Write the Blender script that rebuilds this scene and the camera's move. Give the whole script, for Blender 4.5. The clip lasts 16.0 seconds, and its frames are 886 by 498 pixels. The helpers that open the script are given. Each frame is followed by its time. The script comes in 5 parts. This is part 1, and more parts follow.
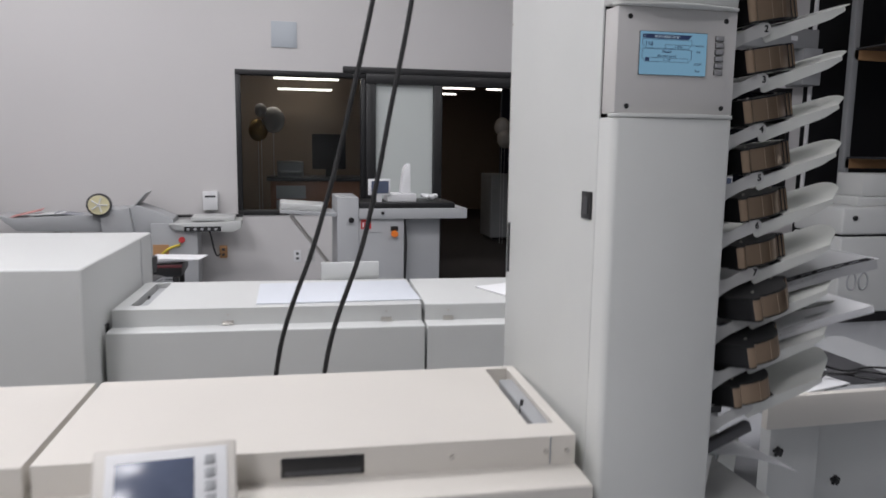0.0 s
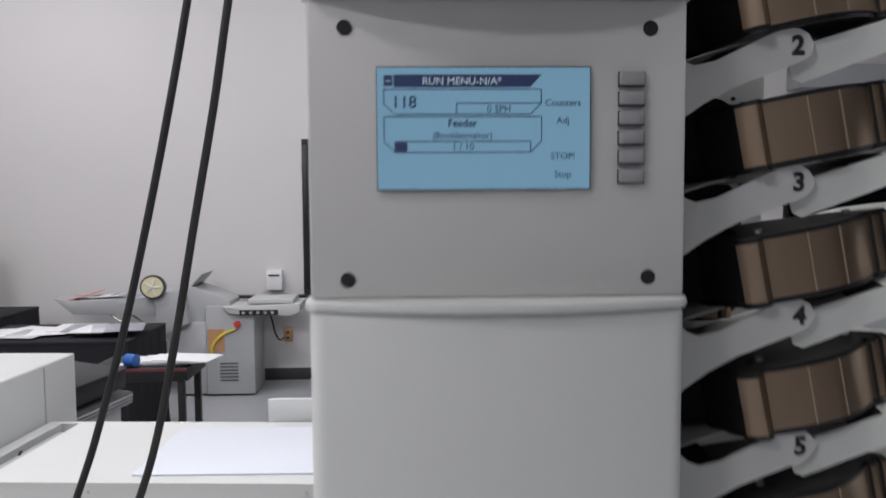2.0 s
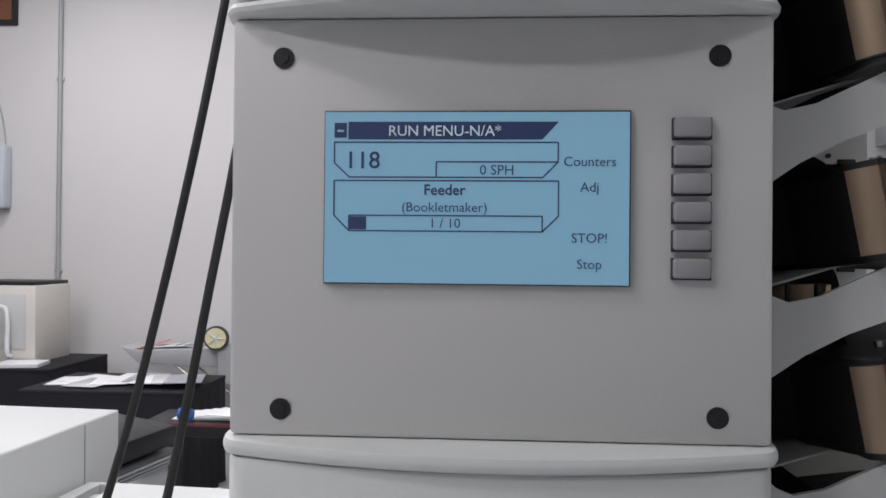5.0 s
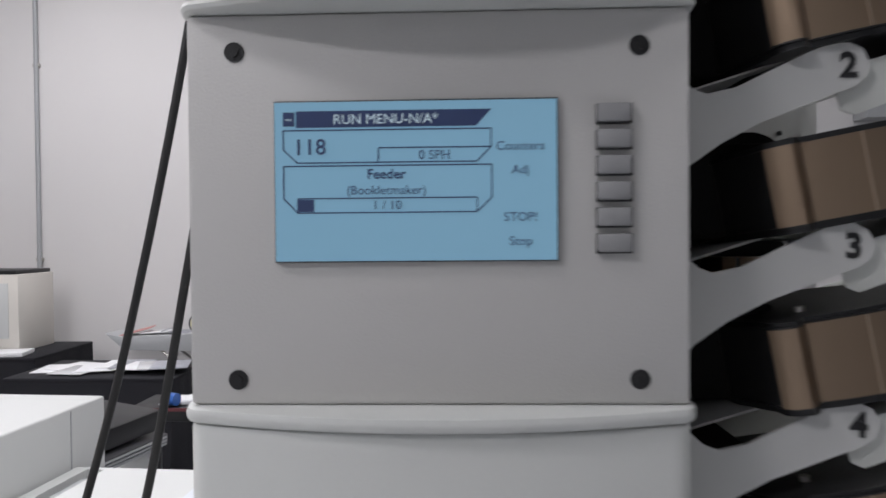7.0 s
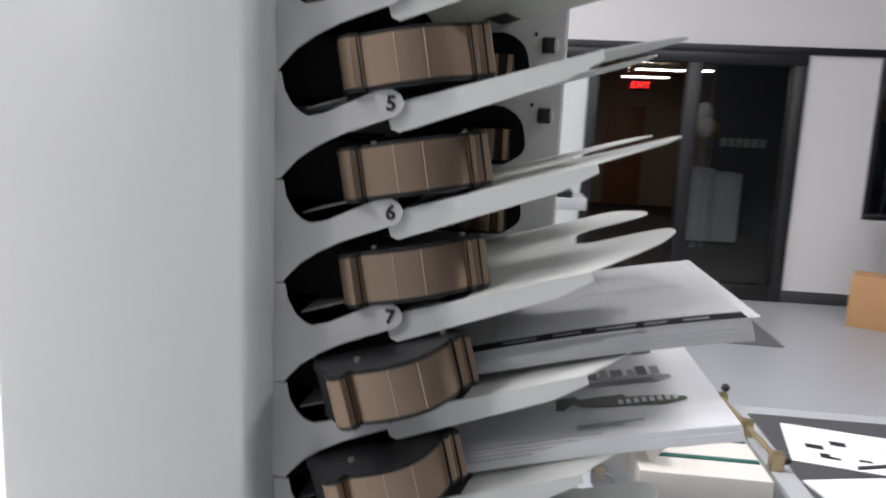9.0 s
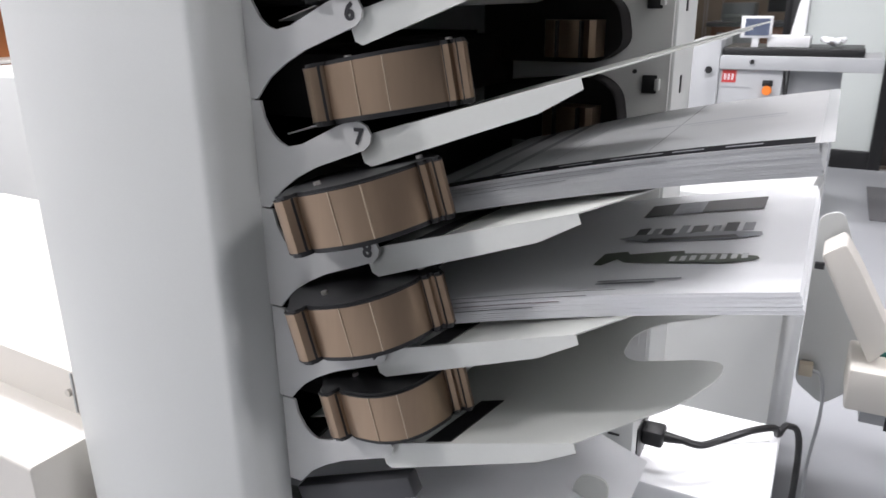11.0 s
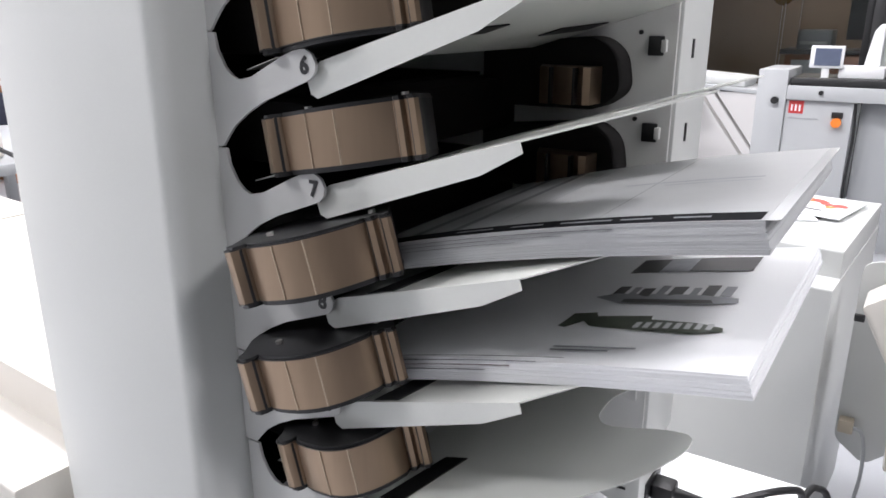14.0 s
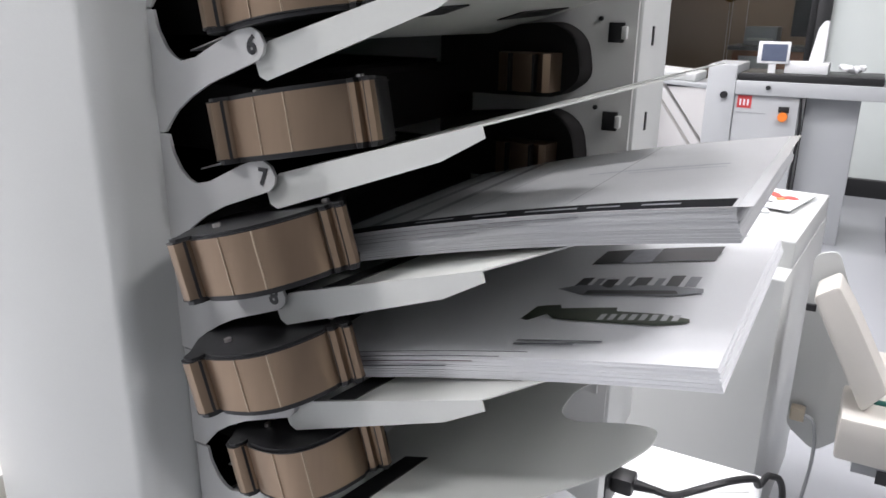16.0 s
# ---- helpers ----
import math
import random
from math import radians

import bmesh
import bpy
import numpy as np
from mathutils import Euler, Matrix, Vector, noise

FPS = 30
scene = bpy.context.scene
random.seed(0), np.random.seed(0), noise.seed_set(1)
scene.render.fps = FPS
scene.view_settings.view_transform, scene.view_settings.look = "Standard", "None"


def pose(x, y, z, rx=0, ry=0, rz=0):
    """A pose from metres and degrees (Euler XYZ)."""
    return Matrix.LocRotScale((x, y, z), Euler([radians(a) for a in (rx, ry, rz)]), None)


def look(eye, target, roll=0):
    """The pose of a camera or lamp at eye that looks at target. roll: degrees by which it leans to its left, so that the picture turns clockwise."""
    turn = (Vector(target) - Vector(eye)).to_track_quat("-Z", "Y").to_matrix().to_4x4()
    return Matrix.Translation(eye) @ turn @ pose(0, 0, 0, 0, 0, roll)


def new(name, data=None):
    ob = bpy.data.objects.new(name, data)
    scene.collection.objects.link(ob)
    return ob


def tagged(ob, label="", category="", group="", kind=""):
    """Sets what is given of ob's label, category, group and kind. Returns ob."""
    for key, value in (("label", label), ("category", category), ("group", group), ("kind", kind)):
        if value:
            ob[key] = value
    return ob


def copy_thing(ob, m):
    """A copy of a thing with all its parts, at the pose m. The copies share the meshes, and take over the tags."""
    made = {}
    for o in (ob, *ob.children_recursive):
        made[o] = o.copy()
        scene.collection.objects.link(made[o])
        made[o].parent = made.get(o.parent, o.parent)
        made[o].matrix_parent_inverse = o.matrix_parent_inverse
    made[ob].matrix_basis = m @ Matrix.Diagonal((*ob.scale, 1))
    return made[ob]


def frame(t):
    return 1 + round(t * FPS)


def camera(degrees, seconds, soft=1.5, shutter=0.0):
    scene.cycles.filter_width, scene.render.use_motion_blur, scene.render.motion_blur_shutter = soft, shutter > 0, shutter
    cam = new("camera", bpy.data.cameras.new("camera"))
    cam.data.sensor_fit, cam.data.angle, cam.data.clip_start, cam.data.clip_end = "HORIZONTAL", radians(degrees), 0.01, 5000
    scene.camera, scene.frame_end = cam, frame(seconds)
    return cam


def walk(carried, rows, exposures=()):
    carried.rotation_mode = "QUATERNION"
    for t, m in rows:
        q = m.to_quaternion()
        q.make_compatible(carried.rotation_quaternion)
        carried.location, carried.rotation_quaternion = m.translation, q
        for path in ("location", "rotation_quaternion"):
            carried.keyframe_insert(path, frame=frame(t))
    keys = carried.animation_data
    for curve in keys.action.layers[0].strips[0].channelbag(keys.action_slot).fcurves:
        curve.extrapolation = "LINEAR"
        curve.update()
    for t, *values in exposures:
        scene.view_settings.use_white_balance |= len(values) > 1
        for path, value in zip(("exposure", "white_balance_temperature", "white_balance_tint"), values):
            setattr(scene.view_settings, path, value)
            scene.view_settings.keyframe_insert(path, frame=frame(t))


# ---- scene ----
cam = camera(62.1, 16.0, soft=1.6, shutter=0.5)
PATH = [
    (0, (-0.756, -1.292, 1.507), (-0.302, 0.635, 1.225), 0.8),
    (0.5, (-0.549, -1.065, 1.54), (-0.117, 0.871, 1.285), 0.1),
    (1, (-0.273, -0.879, 1.549), (-0.021, 1.095, 1.347), 1.2),
    (1.5, (-0.132, -0.653, 1.568), (0.028, 1.335, 1.421), 1.3),
    (2, (-0.056, -0.483, 1.635), (0.021, 1.511, 1.504), -0.4),
    (2.5, (-0.030, -0.403, 1.670), (-0.021, 1.596, 1.588), -0.9),
    (3, (-0.021, -0.354, 1.676), (-0.068, 1.645, 1.651), -0.8),
    (3.5, (-0.009, -0.338, 1.666), (-0.105, 1.66, 1.666), 0.3),
    (4, (-0.008, -0.34, 1.66), (-0.113, 1.657, 1.666), 0.6),
    (6.5, (0.0, -0.33, 1.655), (-0.126, 1.666, 1.674), 0.4),
    (7, (0.017, -0.362, 1.655), (-0.058, 1.636, 1.617), -0.5),
    (7.5, (0.091, -0.452, 1.601), (0.027, 1.547, 1.588), 1.0),
    (8, (0.156, -0.534, 1.517), (0.18, 1.465, 1.452), 1.4),
    (8.5, (0.234, -0.58, 1.47), (0.233, 1.406, 1.233), 2.2),
    (9, (0.358, -0.62, 1.427), (0.158, 1.343, 1.103), 2.7),
    (9.5, (0.476, -0.573, 1.382), (-0.003, 1.32, 0.948), 2.9),
    (10, (0.508, -0.499, 1.356), (-0.12, 1.312, 0.786), 1.3),
    (12.5, (0.702, -0.443, 1.36), (-0.385, 1.104, 0.707), -1.0),
    (13, (0.702, -0.439, 1.364), (-0.373, 1.128, 0.74), -1.2),
    (13.5, (0.689, -0.422, 1.384), (-0.369, 1.155, 0.757), -0.5),
    (14, (0.66, -0.389, 1.383), (-0.383, 1.208, 0.783), -0.1),
    (14.5, (0.65, -0.382, 1.377), (-0.366, 1.237, 0.79), 0.0),
    (15, (0.642, -0.376, 1.372), (-0.34, 1.262, 0.78), 0.2),
    (15.5, (0.644, -0.375, 1.373), (-0.314, 1.273, 0.768), 0.4),
    (16, (0.644, -0.369, 1.372), (-0.293, 1.288, 0.758), 0.6),
]
walk(cam, [(t, look(eye, target, roll)) for t, eye, target, roll in PATH], [(0, -0.74), (1, -0.70), (2.5, -0.62), (3.5, -0.56), (7, -0.53), (7.5, -0.50), (8.5, -0.05), (9, 0.14), (10, 0.30), (12.5, 0.52), (14.5, 0.51), (16, 0.43)])

# ---- world, lamps ----
world = bpy.data.worlds.new("world")
scene.world = world
world.use_nodes = True
world.node_tree.nodes["Background"].inputs[0].default_value = (0.75, 0.8, 0.9, 1)
world.node_tree.nodes["Background"].inputs[1].default_value = 0.02


def area_lamp(name, place, sx, sy, watts, colour=(0.955, 0.937, 0.99)):
    data = bpy.data.lights.new(name, "AREA")
    data.shape, data.size, data.size_y, data.energy, data.color = "RECTANGLE", sx, sy, watts, colour
    ob = new(name, data)
    ob.location = place
    return ob


CEIL = 4.6
# places tuned for brightness; the last two are added to lift trays and papers
LAMPS = [(-3.2, 4.3, 84), (-0.4, 4.3, 34), (-2.6, 1.4, 88), (-0.3, 1.5, 60), (-2.4, -1.2, 74), (-3.2, -3.0, 142), (2.5, 0.8, 82), (4.4, -0.4, 66)]
for lx, ly, watts in LAMPS:
    area_lamp("ceiling_lamp", (lx, ly, CEIL - 0.09), 1.15, 0.55, watts)
area_lamp("lobby_lamp", (2.3, 12.8, 2.66), 1.1, 0.12, 7, (1.0, 0.9, 0.8))
area_lamp("lobby_lamp", (-0.8, 9.2, 2.66), 1.1, 0.12, 6, (1.0, 0.9, 0.8))
area_lamp("lobby_lamp", (2.3, 8.6, 2.66), 1.1, 0.12, 1.2, (1.0, 0.9, 0.8))


# ---- materials ----
def mat(name, colour, rough=0.5, metal=0.0, vary=0.08, scale=6.0, fine=180.0, bump=0.02, spec=0.5, coat=0.0, per_object=0.0, brushed=None):
    m = bpy.data.materials.new(name)
    m.use_nodes = True
    nt = m.node_tree
    b = nt.nodes["Principled BSDF"]
    b.inputs["Metallic"].default_value = metal
    b.inputs["Specular IOR Level"].default_value = spec
    b.inputs["Coat Weight"].default_value = coat
    geo = nt.nodes.new("ShaderNodeTexCoord")
    big = nt.nodes.new("ShaderNodeTexNoise")
    big.inputs["Scale"].default_value, big.inputs["Detail"].default_value = scale, 5
    small = nt.nodes.new("ShaderNodeTexNoise")
    small.inputs["Scale"].default_value, small.inputs["Detail"].default_value = fine, 3
    stretch = nt.nodes.new("ShaderNodeMapping")
    stretch.inputs["Scale"].default_value = brushed or (1, 1, 1)
    nt.links.new(geo.outputs["Object"], stretch.inputs["Vector"])
    for n in (big, small):
        nt.links.new(stretch.outputs["Vector"], n.inputs["Vector"])
    ramp = nt.nodes.new("ShaderNodeMix")
    ramp.data_type = "RGBA"
    ramp.inputs[6].default_value = (*[c * (1 - vary) for c in colour], 1)
    ramp.inputs[7].default_value = (*[min(1, c * (1 + vary * 0.6)) for c in colour], 1)
    mixf = nt.nodes.new("ShaderNodeMath")
    mixf.operation = "MULTIPLY_ADD"
    mixf.inputs[1].default_value, mixf.inputs[2].default_value = 0.35, 0.33
    nt.links.new(small.outputs["Fac"], mixf.inputs[0])
    add = nt.nodes.new("ShaderNodeMath")
    add.operation = "MULTIPLY"
    nt.links.new(mixf.outputs[0], add.inputs[0])
    gain = nt.nodes.new("ShaderNodeMath")
    gain.operation = "MULTIPLY"
    gain.inputs[1].default_value = 2.0
    nt.links.new(big.outputs["Fac"], gain.inputs[0])
    nt.links.new(gain.outputs[0], add.inputs[1])
    nt.links.new(add.outputs[0], ramp.inputs[0])
    out = ramp.outputs[2]
    if per_object:
        info = nt.nodes.new("ShaderNodeObjectInfo")
        hsv = nt.nodes.new("ShaderNodeHueSaturation")
        mr = nt.nodes.new("ShaderNodeMapRange")
        mr.inputs[3].default_value, mr.inputs[4].default_value = 1 - per_object, 1 + per_object
        nt.links.new(info.outputs["Random"], mr.inputs[0])
        nt.links.new(mr.outputs[0], hsv.inputs["Value"])
        nt.links.new(out, hsv.inputs["Color"])
        out = hsv.outputs[0]
    nt.links.new(out, b.inputs["Base Color"])
    rr = nt.nodes.new("ShaderNodeMapRange")
    rr.inputs[3].default_value, rr.inputs[4].default_value = max(0.02, rough - 0.08), min(1, rough + 0.08)
    nt.links.new(big.outputs["Fac"], rr.inputs[0])
    nt.links.new(rr.outputs[0], b.inputs["Roughness"])
    if bump:
        bp = nt.nodes.new("ShaderNodeBump")
        bp.inputs["Strength"].default_value, bp.inputs["Distance"].default_value = bump, 0.002
        nt.links.new(small.outputs["Fac"], bp.inputs["Height"])
        nt.links.new(bp.outputs[0], b.inputs["Normal"])
    return m


def glow(name, colour, strength):
    m = bpy.data.materials.new(name)
    m.use_nodes = True
    b = m.node_tree.nodes["Principled BSDF"]
    b.inputs["Base Color"].default_value = (*[c * 0.3 for c in colour], 1)
    b.inputs["Emission Color"].default_value = (*colour, 1)
    b.inputs["Emission Strength"].default_value = strength
    b.inputs["Roughness"].default_value = 0.25
    return m


def glass_mat(name, tint=(0.85, 0.9, 0.9)):
    m = bpy.data.materials.new(name)
    m.use_nodes = True
    b = m.node_tree.nodes["Principled BSDF"]
    b.inputs["Base Color"].default_value = (*tint, 1)
    b.inputs["Roughness"].default_value = 0.02
    b.inputs["Transmission Weight"].default_value = 1.0
    b.inputs["IOR"].default_value = 1.25
    return m


M_WHITE = mat("powder_coat_white", (0.60, 0.61, 0.59), 0.42, vary=0.05, fine=420, bump=0.05)
M_ARM = mat("bin_plate_white", (0.55, 0.55, 0.535), 0.45, vary=0.05, fine=420, bump=0.04)
M_TRAY = mat("tray_white", (0.63, 0.64, 0.605), 0.4, vary=0.06, scale=9, fine=300, bump=0.03)
M_PANEL = mat("control_panel_grey", (0.56, 0.55, 0.535), 0.55, vary=0.05, fine=700, bump=0.12)
M_CREAM = mat("machine_cream", (0.66, 0.63, 0.58), 0.42, vary=0.06, scale=4, fine=350, bump=0.05)
M_GREYW = mat("machine_grey_white", (0.56, 0.57, 0.56), 0.42, vary=0.05, scale=4, fine=350, bump=0.05)
M_MID = mat("machine_grey", (0.36, 0.37, 0.38), 0.45, vary=0.06, fine=300, bump=0.05)
M_DKGREY = mat("dark_grey_plastic", (0.06, 0.06, 0.065), 0.45, vary=0.2, fine=300, bump=0.05)
M_BLACK = mat("black_plastic", (0.012, 0.012, 0.013), 0.42, vary=0.3, fine=250, bump=0.05)
M_RUBBER = mat("black_cable_rubber", (0.012, 0.012, 0.013), 0.5, vary=0.3, fine=400, bump=0.05)
M_CLOTH = mat("black_cloth", (0.010, 0.010, 0.014), 0.9, vary=0.3, fine=500, bump=0.4)
M_BRONZE = mat("bronze_anodised", (0.335, 0.245, 0.172), 0.34, metal=0.88, vary=0.16, scale=30, fine=260, bump=0.03, per_object=0.06, brushed=(1, 1, 0.06))
M_BRONZE_L = mat("bronze_fold_edge", (0.52, 0.42, 0.32), 0.35, metal=0.7, vary=0.1, bump=0.0)
M_STEEL = mat("brushed_steel", (0.55, 0.53, 0.5), 0.35, metal=1.0, vary=0.1, fine=300, bump=0.03)
M_BRASS = mat("brass_rod", (0.5, 0.4, 0.24), 0.35, metal=1.0, vary=0.1, fine=300, bump=0.03)
M_PAPER = mat("paper_white", (0.76, 0.765, 0.775), 0.6, vary=0.04, fine=200, bump=0.03)
M_SHEET = mat("cool_white_board", (0.60, 0.63, 0.68), 0.5, vary=0.04, scale=3, fine=150, bump=0.02)
M_PAPERG = mat("paper_grey_cover", (0.66, 0.67, 0.68), 0.25, vary=0.08, scale=5, fine=120, bump=0.02)
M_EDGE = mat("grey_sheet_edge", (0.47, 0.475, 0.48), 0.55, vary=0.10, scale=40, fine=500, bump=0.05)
M_FILM = mat("glossy_cover_film", (0.60, 0.61, 0.62), 0.16, vary=0.06, scale=7, fine=90, bump=0.02)
M_BEIGE = mat("yellowed_plastic", (0.46, 0.40, 0.31), 0.5, vary=0.12, bump=0.04)
M_LINER = mat("matt_black_liner", (0.013, 0.012, 0.012), 0.8, vary=0.3, bump=0.03, spec=0.15)
M_KEY = mat("key_rubber_grey", (0.27, 0.27, 0.275), 0.6, vary=0.08, fine=500, bump=0.05)
M_INK = mat("black_ink", (0.015, 0.015, 0.017), 0.4, vary=0.2, bump=0)
M_BAND = mat("matt_black_print", (0.012, 0.012, 0.014), 0.8, vary=0.2, bump=0, spec=0.08)
M_INKG = mat("grey_ink", (0.25, 0.26, 0.28), 0.4, vary=0.25, scale=60, bump=0)
M_OLIVE = mat("olive_dark_print", (0.07, 0.085, 0.06), 0.4, vary=0.6, scale=60, bump=0)
M_RED = mat("red_ink", (0.55, 0.05, 0.05), 0.4, vary=0.1, bump=0)
M_ORANGE = mat("orange_plastic", (0.85, 0.22, 0.03), 0.4, vary=0.1, bump=0)
M_GREEN = mat("green_belt", (0.01, 0.09, 0.075), 0.6, vary=0.15, fine=300, bump=0.1)
M_BLUE = mat("blue_plastic", (0.03, 0.12, 0.42), 0.4, vary=0.1, bump=0)
M_YELLOW = mat("yellow_guard", (0.7, 0.55, 0.06), 0.4, vary=0.1, bump=0)
M_CLOCK = mat("pale_yellow_wheel", (0.75, 0.70, 0.45), 0.5, vary=0.08, bump=0.02)
M_WALL = mat("painted_wall", (0.66, 0.645, 0.64), 0.85, vary=0.05, scale=0.8, fine=140, bump=0.10)
M_CEIL = mat("ceiling_paint", (0.75, 0.75, 0.74), 0.9, vary=0.03, scale=2, fine=90, bump=0.1)
M_FLOOR = mat("grey_sealed_concrete", (0.38, 0.39, 0.41), 0.33, vary=0.05, scale=1.6, fine=140, bump=0.008)
M_CARPET = mat("dark_carpet", (0.036, 0.030, 0.028), 0.95, vary=0.25, scale=20, fine=400, bump=0.5)
M_FRAME = mat("black_aluminium_frame", (0.010, 0.010, 0.011), 0.4, vary=0.2, bump=0.03)
M_BASE = mat("dark_rubber_baseboard", (0.035, 0.036, 0.04), 0.6, vary=0.15, bump=0.05)
M_TAN = mat("tan_lobby_wall", (0.30, 0.23, 0.18), 0.9, vary=0.08, scale=1.5, fine=120, bump=0.1)
M_NAVY = mat("navy_lobby_wall", (0.016, 0.018, 0.036), 0.8, vary=0.1, scale=1.5, fine=120, bump=0.1)
M_WOODDOOR = mat("brown_wood_door", (0.22, 0.09, 0.045), 0.5, vary=0.2, scale=5, fine=60, bump=0.1)
M_CARD = mat("brown_cardboard", (0.48, 0.27, 0.13), 0.85, vary=0.10, scale=7, fine=200, bump=0.15)
M_MAT = mat("grey_floor_mat", (0.13, 0.13, 0.135), 0.9, vary=0.15, fine=400, bump=0.4)
M_FROST = mat("frosted_white_panel", (0.62, 0.66, 0.64), 0.5, vary=0.04, scale=2, bump=0.02)
M_VENT = mat("pale_blue_panel", (0.50, 0.54, 0.58), 0.6, vary=0.05, bump=0.03)
M_GOLD = mat("gold_balloon", (0.55, 0.33, 0.08), 0.25, metal=0.6, vary=0.1, bump=0)
M_BALL = mat("white_balloon", (0.75, 0.72, 0.70), 0.25, vary=0.05, bump=0)
M_PINK = mat("printed_pink_page", (0.65, 0.32, 0.30), 0.5, vary=0.5, scale=18, bump=0)
M_PRINT = mat("printed_grey_page", (0.35, 0.36, 0.40), 0.5, vary=0.6, scale=25, bump=0)
M_SCREENOFF = mat("dim_blue_lcd", (0.10, 0.12, 0.18), 0.2, vary=0.15, scale=30, bump=0)
M_LCD = glow("backlit_blue_lcd", (0.27, 0.52, 0.72), 0.62)
M_LCDINK = mat("lcd_dark_segment", (0.04, 0.065, 0.16), 0.3, vary=0.1, bump=0)
M_LCDPALE = glow("lcd_pale_lettering", (0.62, 0.78, 0.88), 0.6)
M_TUBE = glow("fluorescent_tube_light", (1.0, 0.93, 0.85), 5.0)
M_DIFF = glow("ceiling_light_diffuser", (1.0, 0.98, 0.95), 6.0)
M_EXIT = glow("red_exit_letters", (1.0, 0.03, 0.03), 3.0)
M_GLASS = glass_mat("clear_window_glass")
M_TERRA = mat("orange_brown_board", (0.45, 0.17, 0.06), 0.55, vary=0.15, scale=4, fine=80, bump=0.05)
M_MAROON = mat("maroon_edge", (0.12, 0.03, 0.035), 0.5, vary=0.15, bump=0.05)


# ---- mesh helpers ----
def box(bm, x0, x1, y0, y1, z0, z1, bevel=0.0, seg=2):
    vs = [bm.verts.new(p) for p in ((x0, y0, z0), (x1, y0, z0), (x1, y1, z0), (x0, y1, z0), (x0, y0, z1), (x1, y0, z1), (x1, y1, z1), (x0, y1, z1))]
    fs = [bm.faces.new([vs[i] for i in q]) for q in ((3, 2, 1, 0), (4, 5, 6, 7), (0, 1, 5, 4), (1, 2, 6, 5), (2, 3, 7, 6), (3, 0, 4, 7))]
    if bevel:
        es = list({e for f in fs for e in f.edges})
        bmesh.ops.bevel(bm, geom=es, offset=bevel, segments=seg, affect="EDGES", profile=0.5)
    return bm


def boxed(x0, x1, y0, y1, z0, z1, bevel=0.0, seg=2):
    return box(bmesh.new(), x0, x1, y0, y1, z0, z1, bevel, seg)


def prism(bm, pts, axis, a, b, bevel=0.0):
    """Extrudes a 2D outline: axis 'x' takes (y, z), 'y' takes (x, z), 'z' takes (x, y)."""
    def put(p, v):
        return {"x": (v, p[0], p[1]), "y": (p[0], v, p[1]), "z": (p[0], p[1], v)}[axis]
    lo = [bm.verts.new(put(p, a)) for p in pts]
    hi = [bm.verts.new(put(p, b)) for p in pts]
    n = len(pts)
    fs = [bm.faces.new(lo), bm.faces.new(hi[::-1])]
    for i in range(n):
        fs.append(bm.faces.new((lo[i], hi[i], hi[(i + 1) % n], lo[(i + 1) % n])))
    bmesh.ops.recalc_face_normals(bm, faces=fs)
    if bevel:
        es = list(set(fs[0].edges) | set(fs[1].edges))
        bmesh.ops.bevel(bm, geom=es, offset=bevel, segments=2, affect="EDGES", profile=0.5)
    return bm


def rounded(pts, radii, n=5):
    """A closed 2D outline with rounded corners."""
    out, m = [], len(pts)
    for i, p in enumerate(pts):
        r = radii[i] if hasattr(radii, "__len__") else radii
        if r <= 0:
            out.append(p)
            continue
        a, b, c = Vector(pts[i - 1]), Vector(p), Vector(pts[(i + 1) % m])
        u, v = (a - b).normalized(), (c - b).normalized()
        d = min(r, (a - b).length * 0.49, (c - b).length * 0.49)
        for k in range(n + 1):
            s = k / n
            q = (b + u * d) * (1 - s) ** 2 + b * 2 * s * (1 - s) + (b + v * d) * s * s
            out.append((q.x, q.y))
    return out


def cyl(bm, p, q, r, n=14, r2=None):
    p, q = Vector(p), Vector(q)
    m = Matrix.Translation((p + q) / 2) @ (q - p).to_track_quat("Z", "Y").to_matrix().to_4x4()
    bmesh.ops.create_cone(bm, cap_ends=True, segments=n, radius1=r, radius2=r if r2 is None else r2, depth=(q - p).length, matrix=m)
    return bm


def ball(bm, p, r, sz=1.0, n=16):
    bmesh.ops.create_uvsphere(bm, u_segments=n, v_segments=n // 2 + 2, radius=r, matrix=Matrix.Translation(p) @ Matrix.Diagonal((1, 1, sz, 1)))
    return bm


def smooth_path(pts, n=8):
    """A Catmull-Rom line through the points."""
    ps = [Vector(p) for p in pts]
    ps = [ps[0] * 2 - ps[1]] + ps + [ps[-1] * 2 - ps[-2]]
    out = []
    for i in range(1, len(ps) - 2):
        a, b, c, d = ps[i - 1:i + 3]
        for k in range(n):
            t = k / n
            out.append(0.5 * (2 * b + (c - a) * t + (2 * a - 5 * b + 4 * c - d) * t * t + (3 * b - a - 3 * c + d) * t ** 3))
    return out + [ps[-2]]


def tube(bm, pts, r, n=8, steps=8):
    ps = smooth_path(pts, steps)
    rings = []
    for i, p in enumerate(ps):
        d = (ps[min(i + 1, len(ps) - 1)] - ps[max(i - 1, 0)]).normalized()
        s = d.cross(Vector((0.13, 0.97, 0.2))).normalized()
        u = s.cross(d)
        rings.append([bm.verts.new(p + r * (s * math.cos(a) + u * math.sin(a))) for a in (2 * math.pi * k / n for k in range(n))])
    for a, b in zip(rings, rings[1:]):
        for k in range(n):
            bm.faces.new((a[k], a[(k + 1) % n], b[(k + 1) % n], b[k]))
    bm.faces.new(rings[0][::-1])
    bm.faces.new(rings[-1])
    return bm


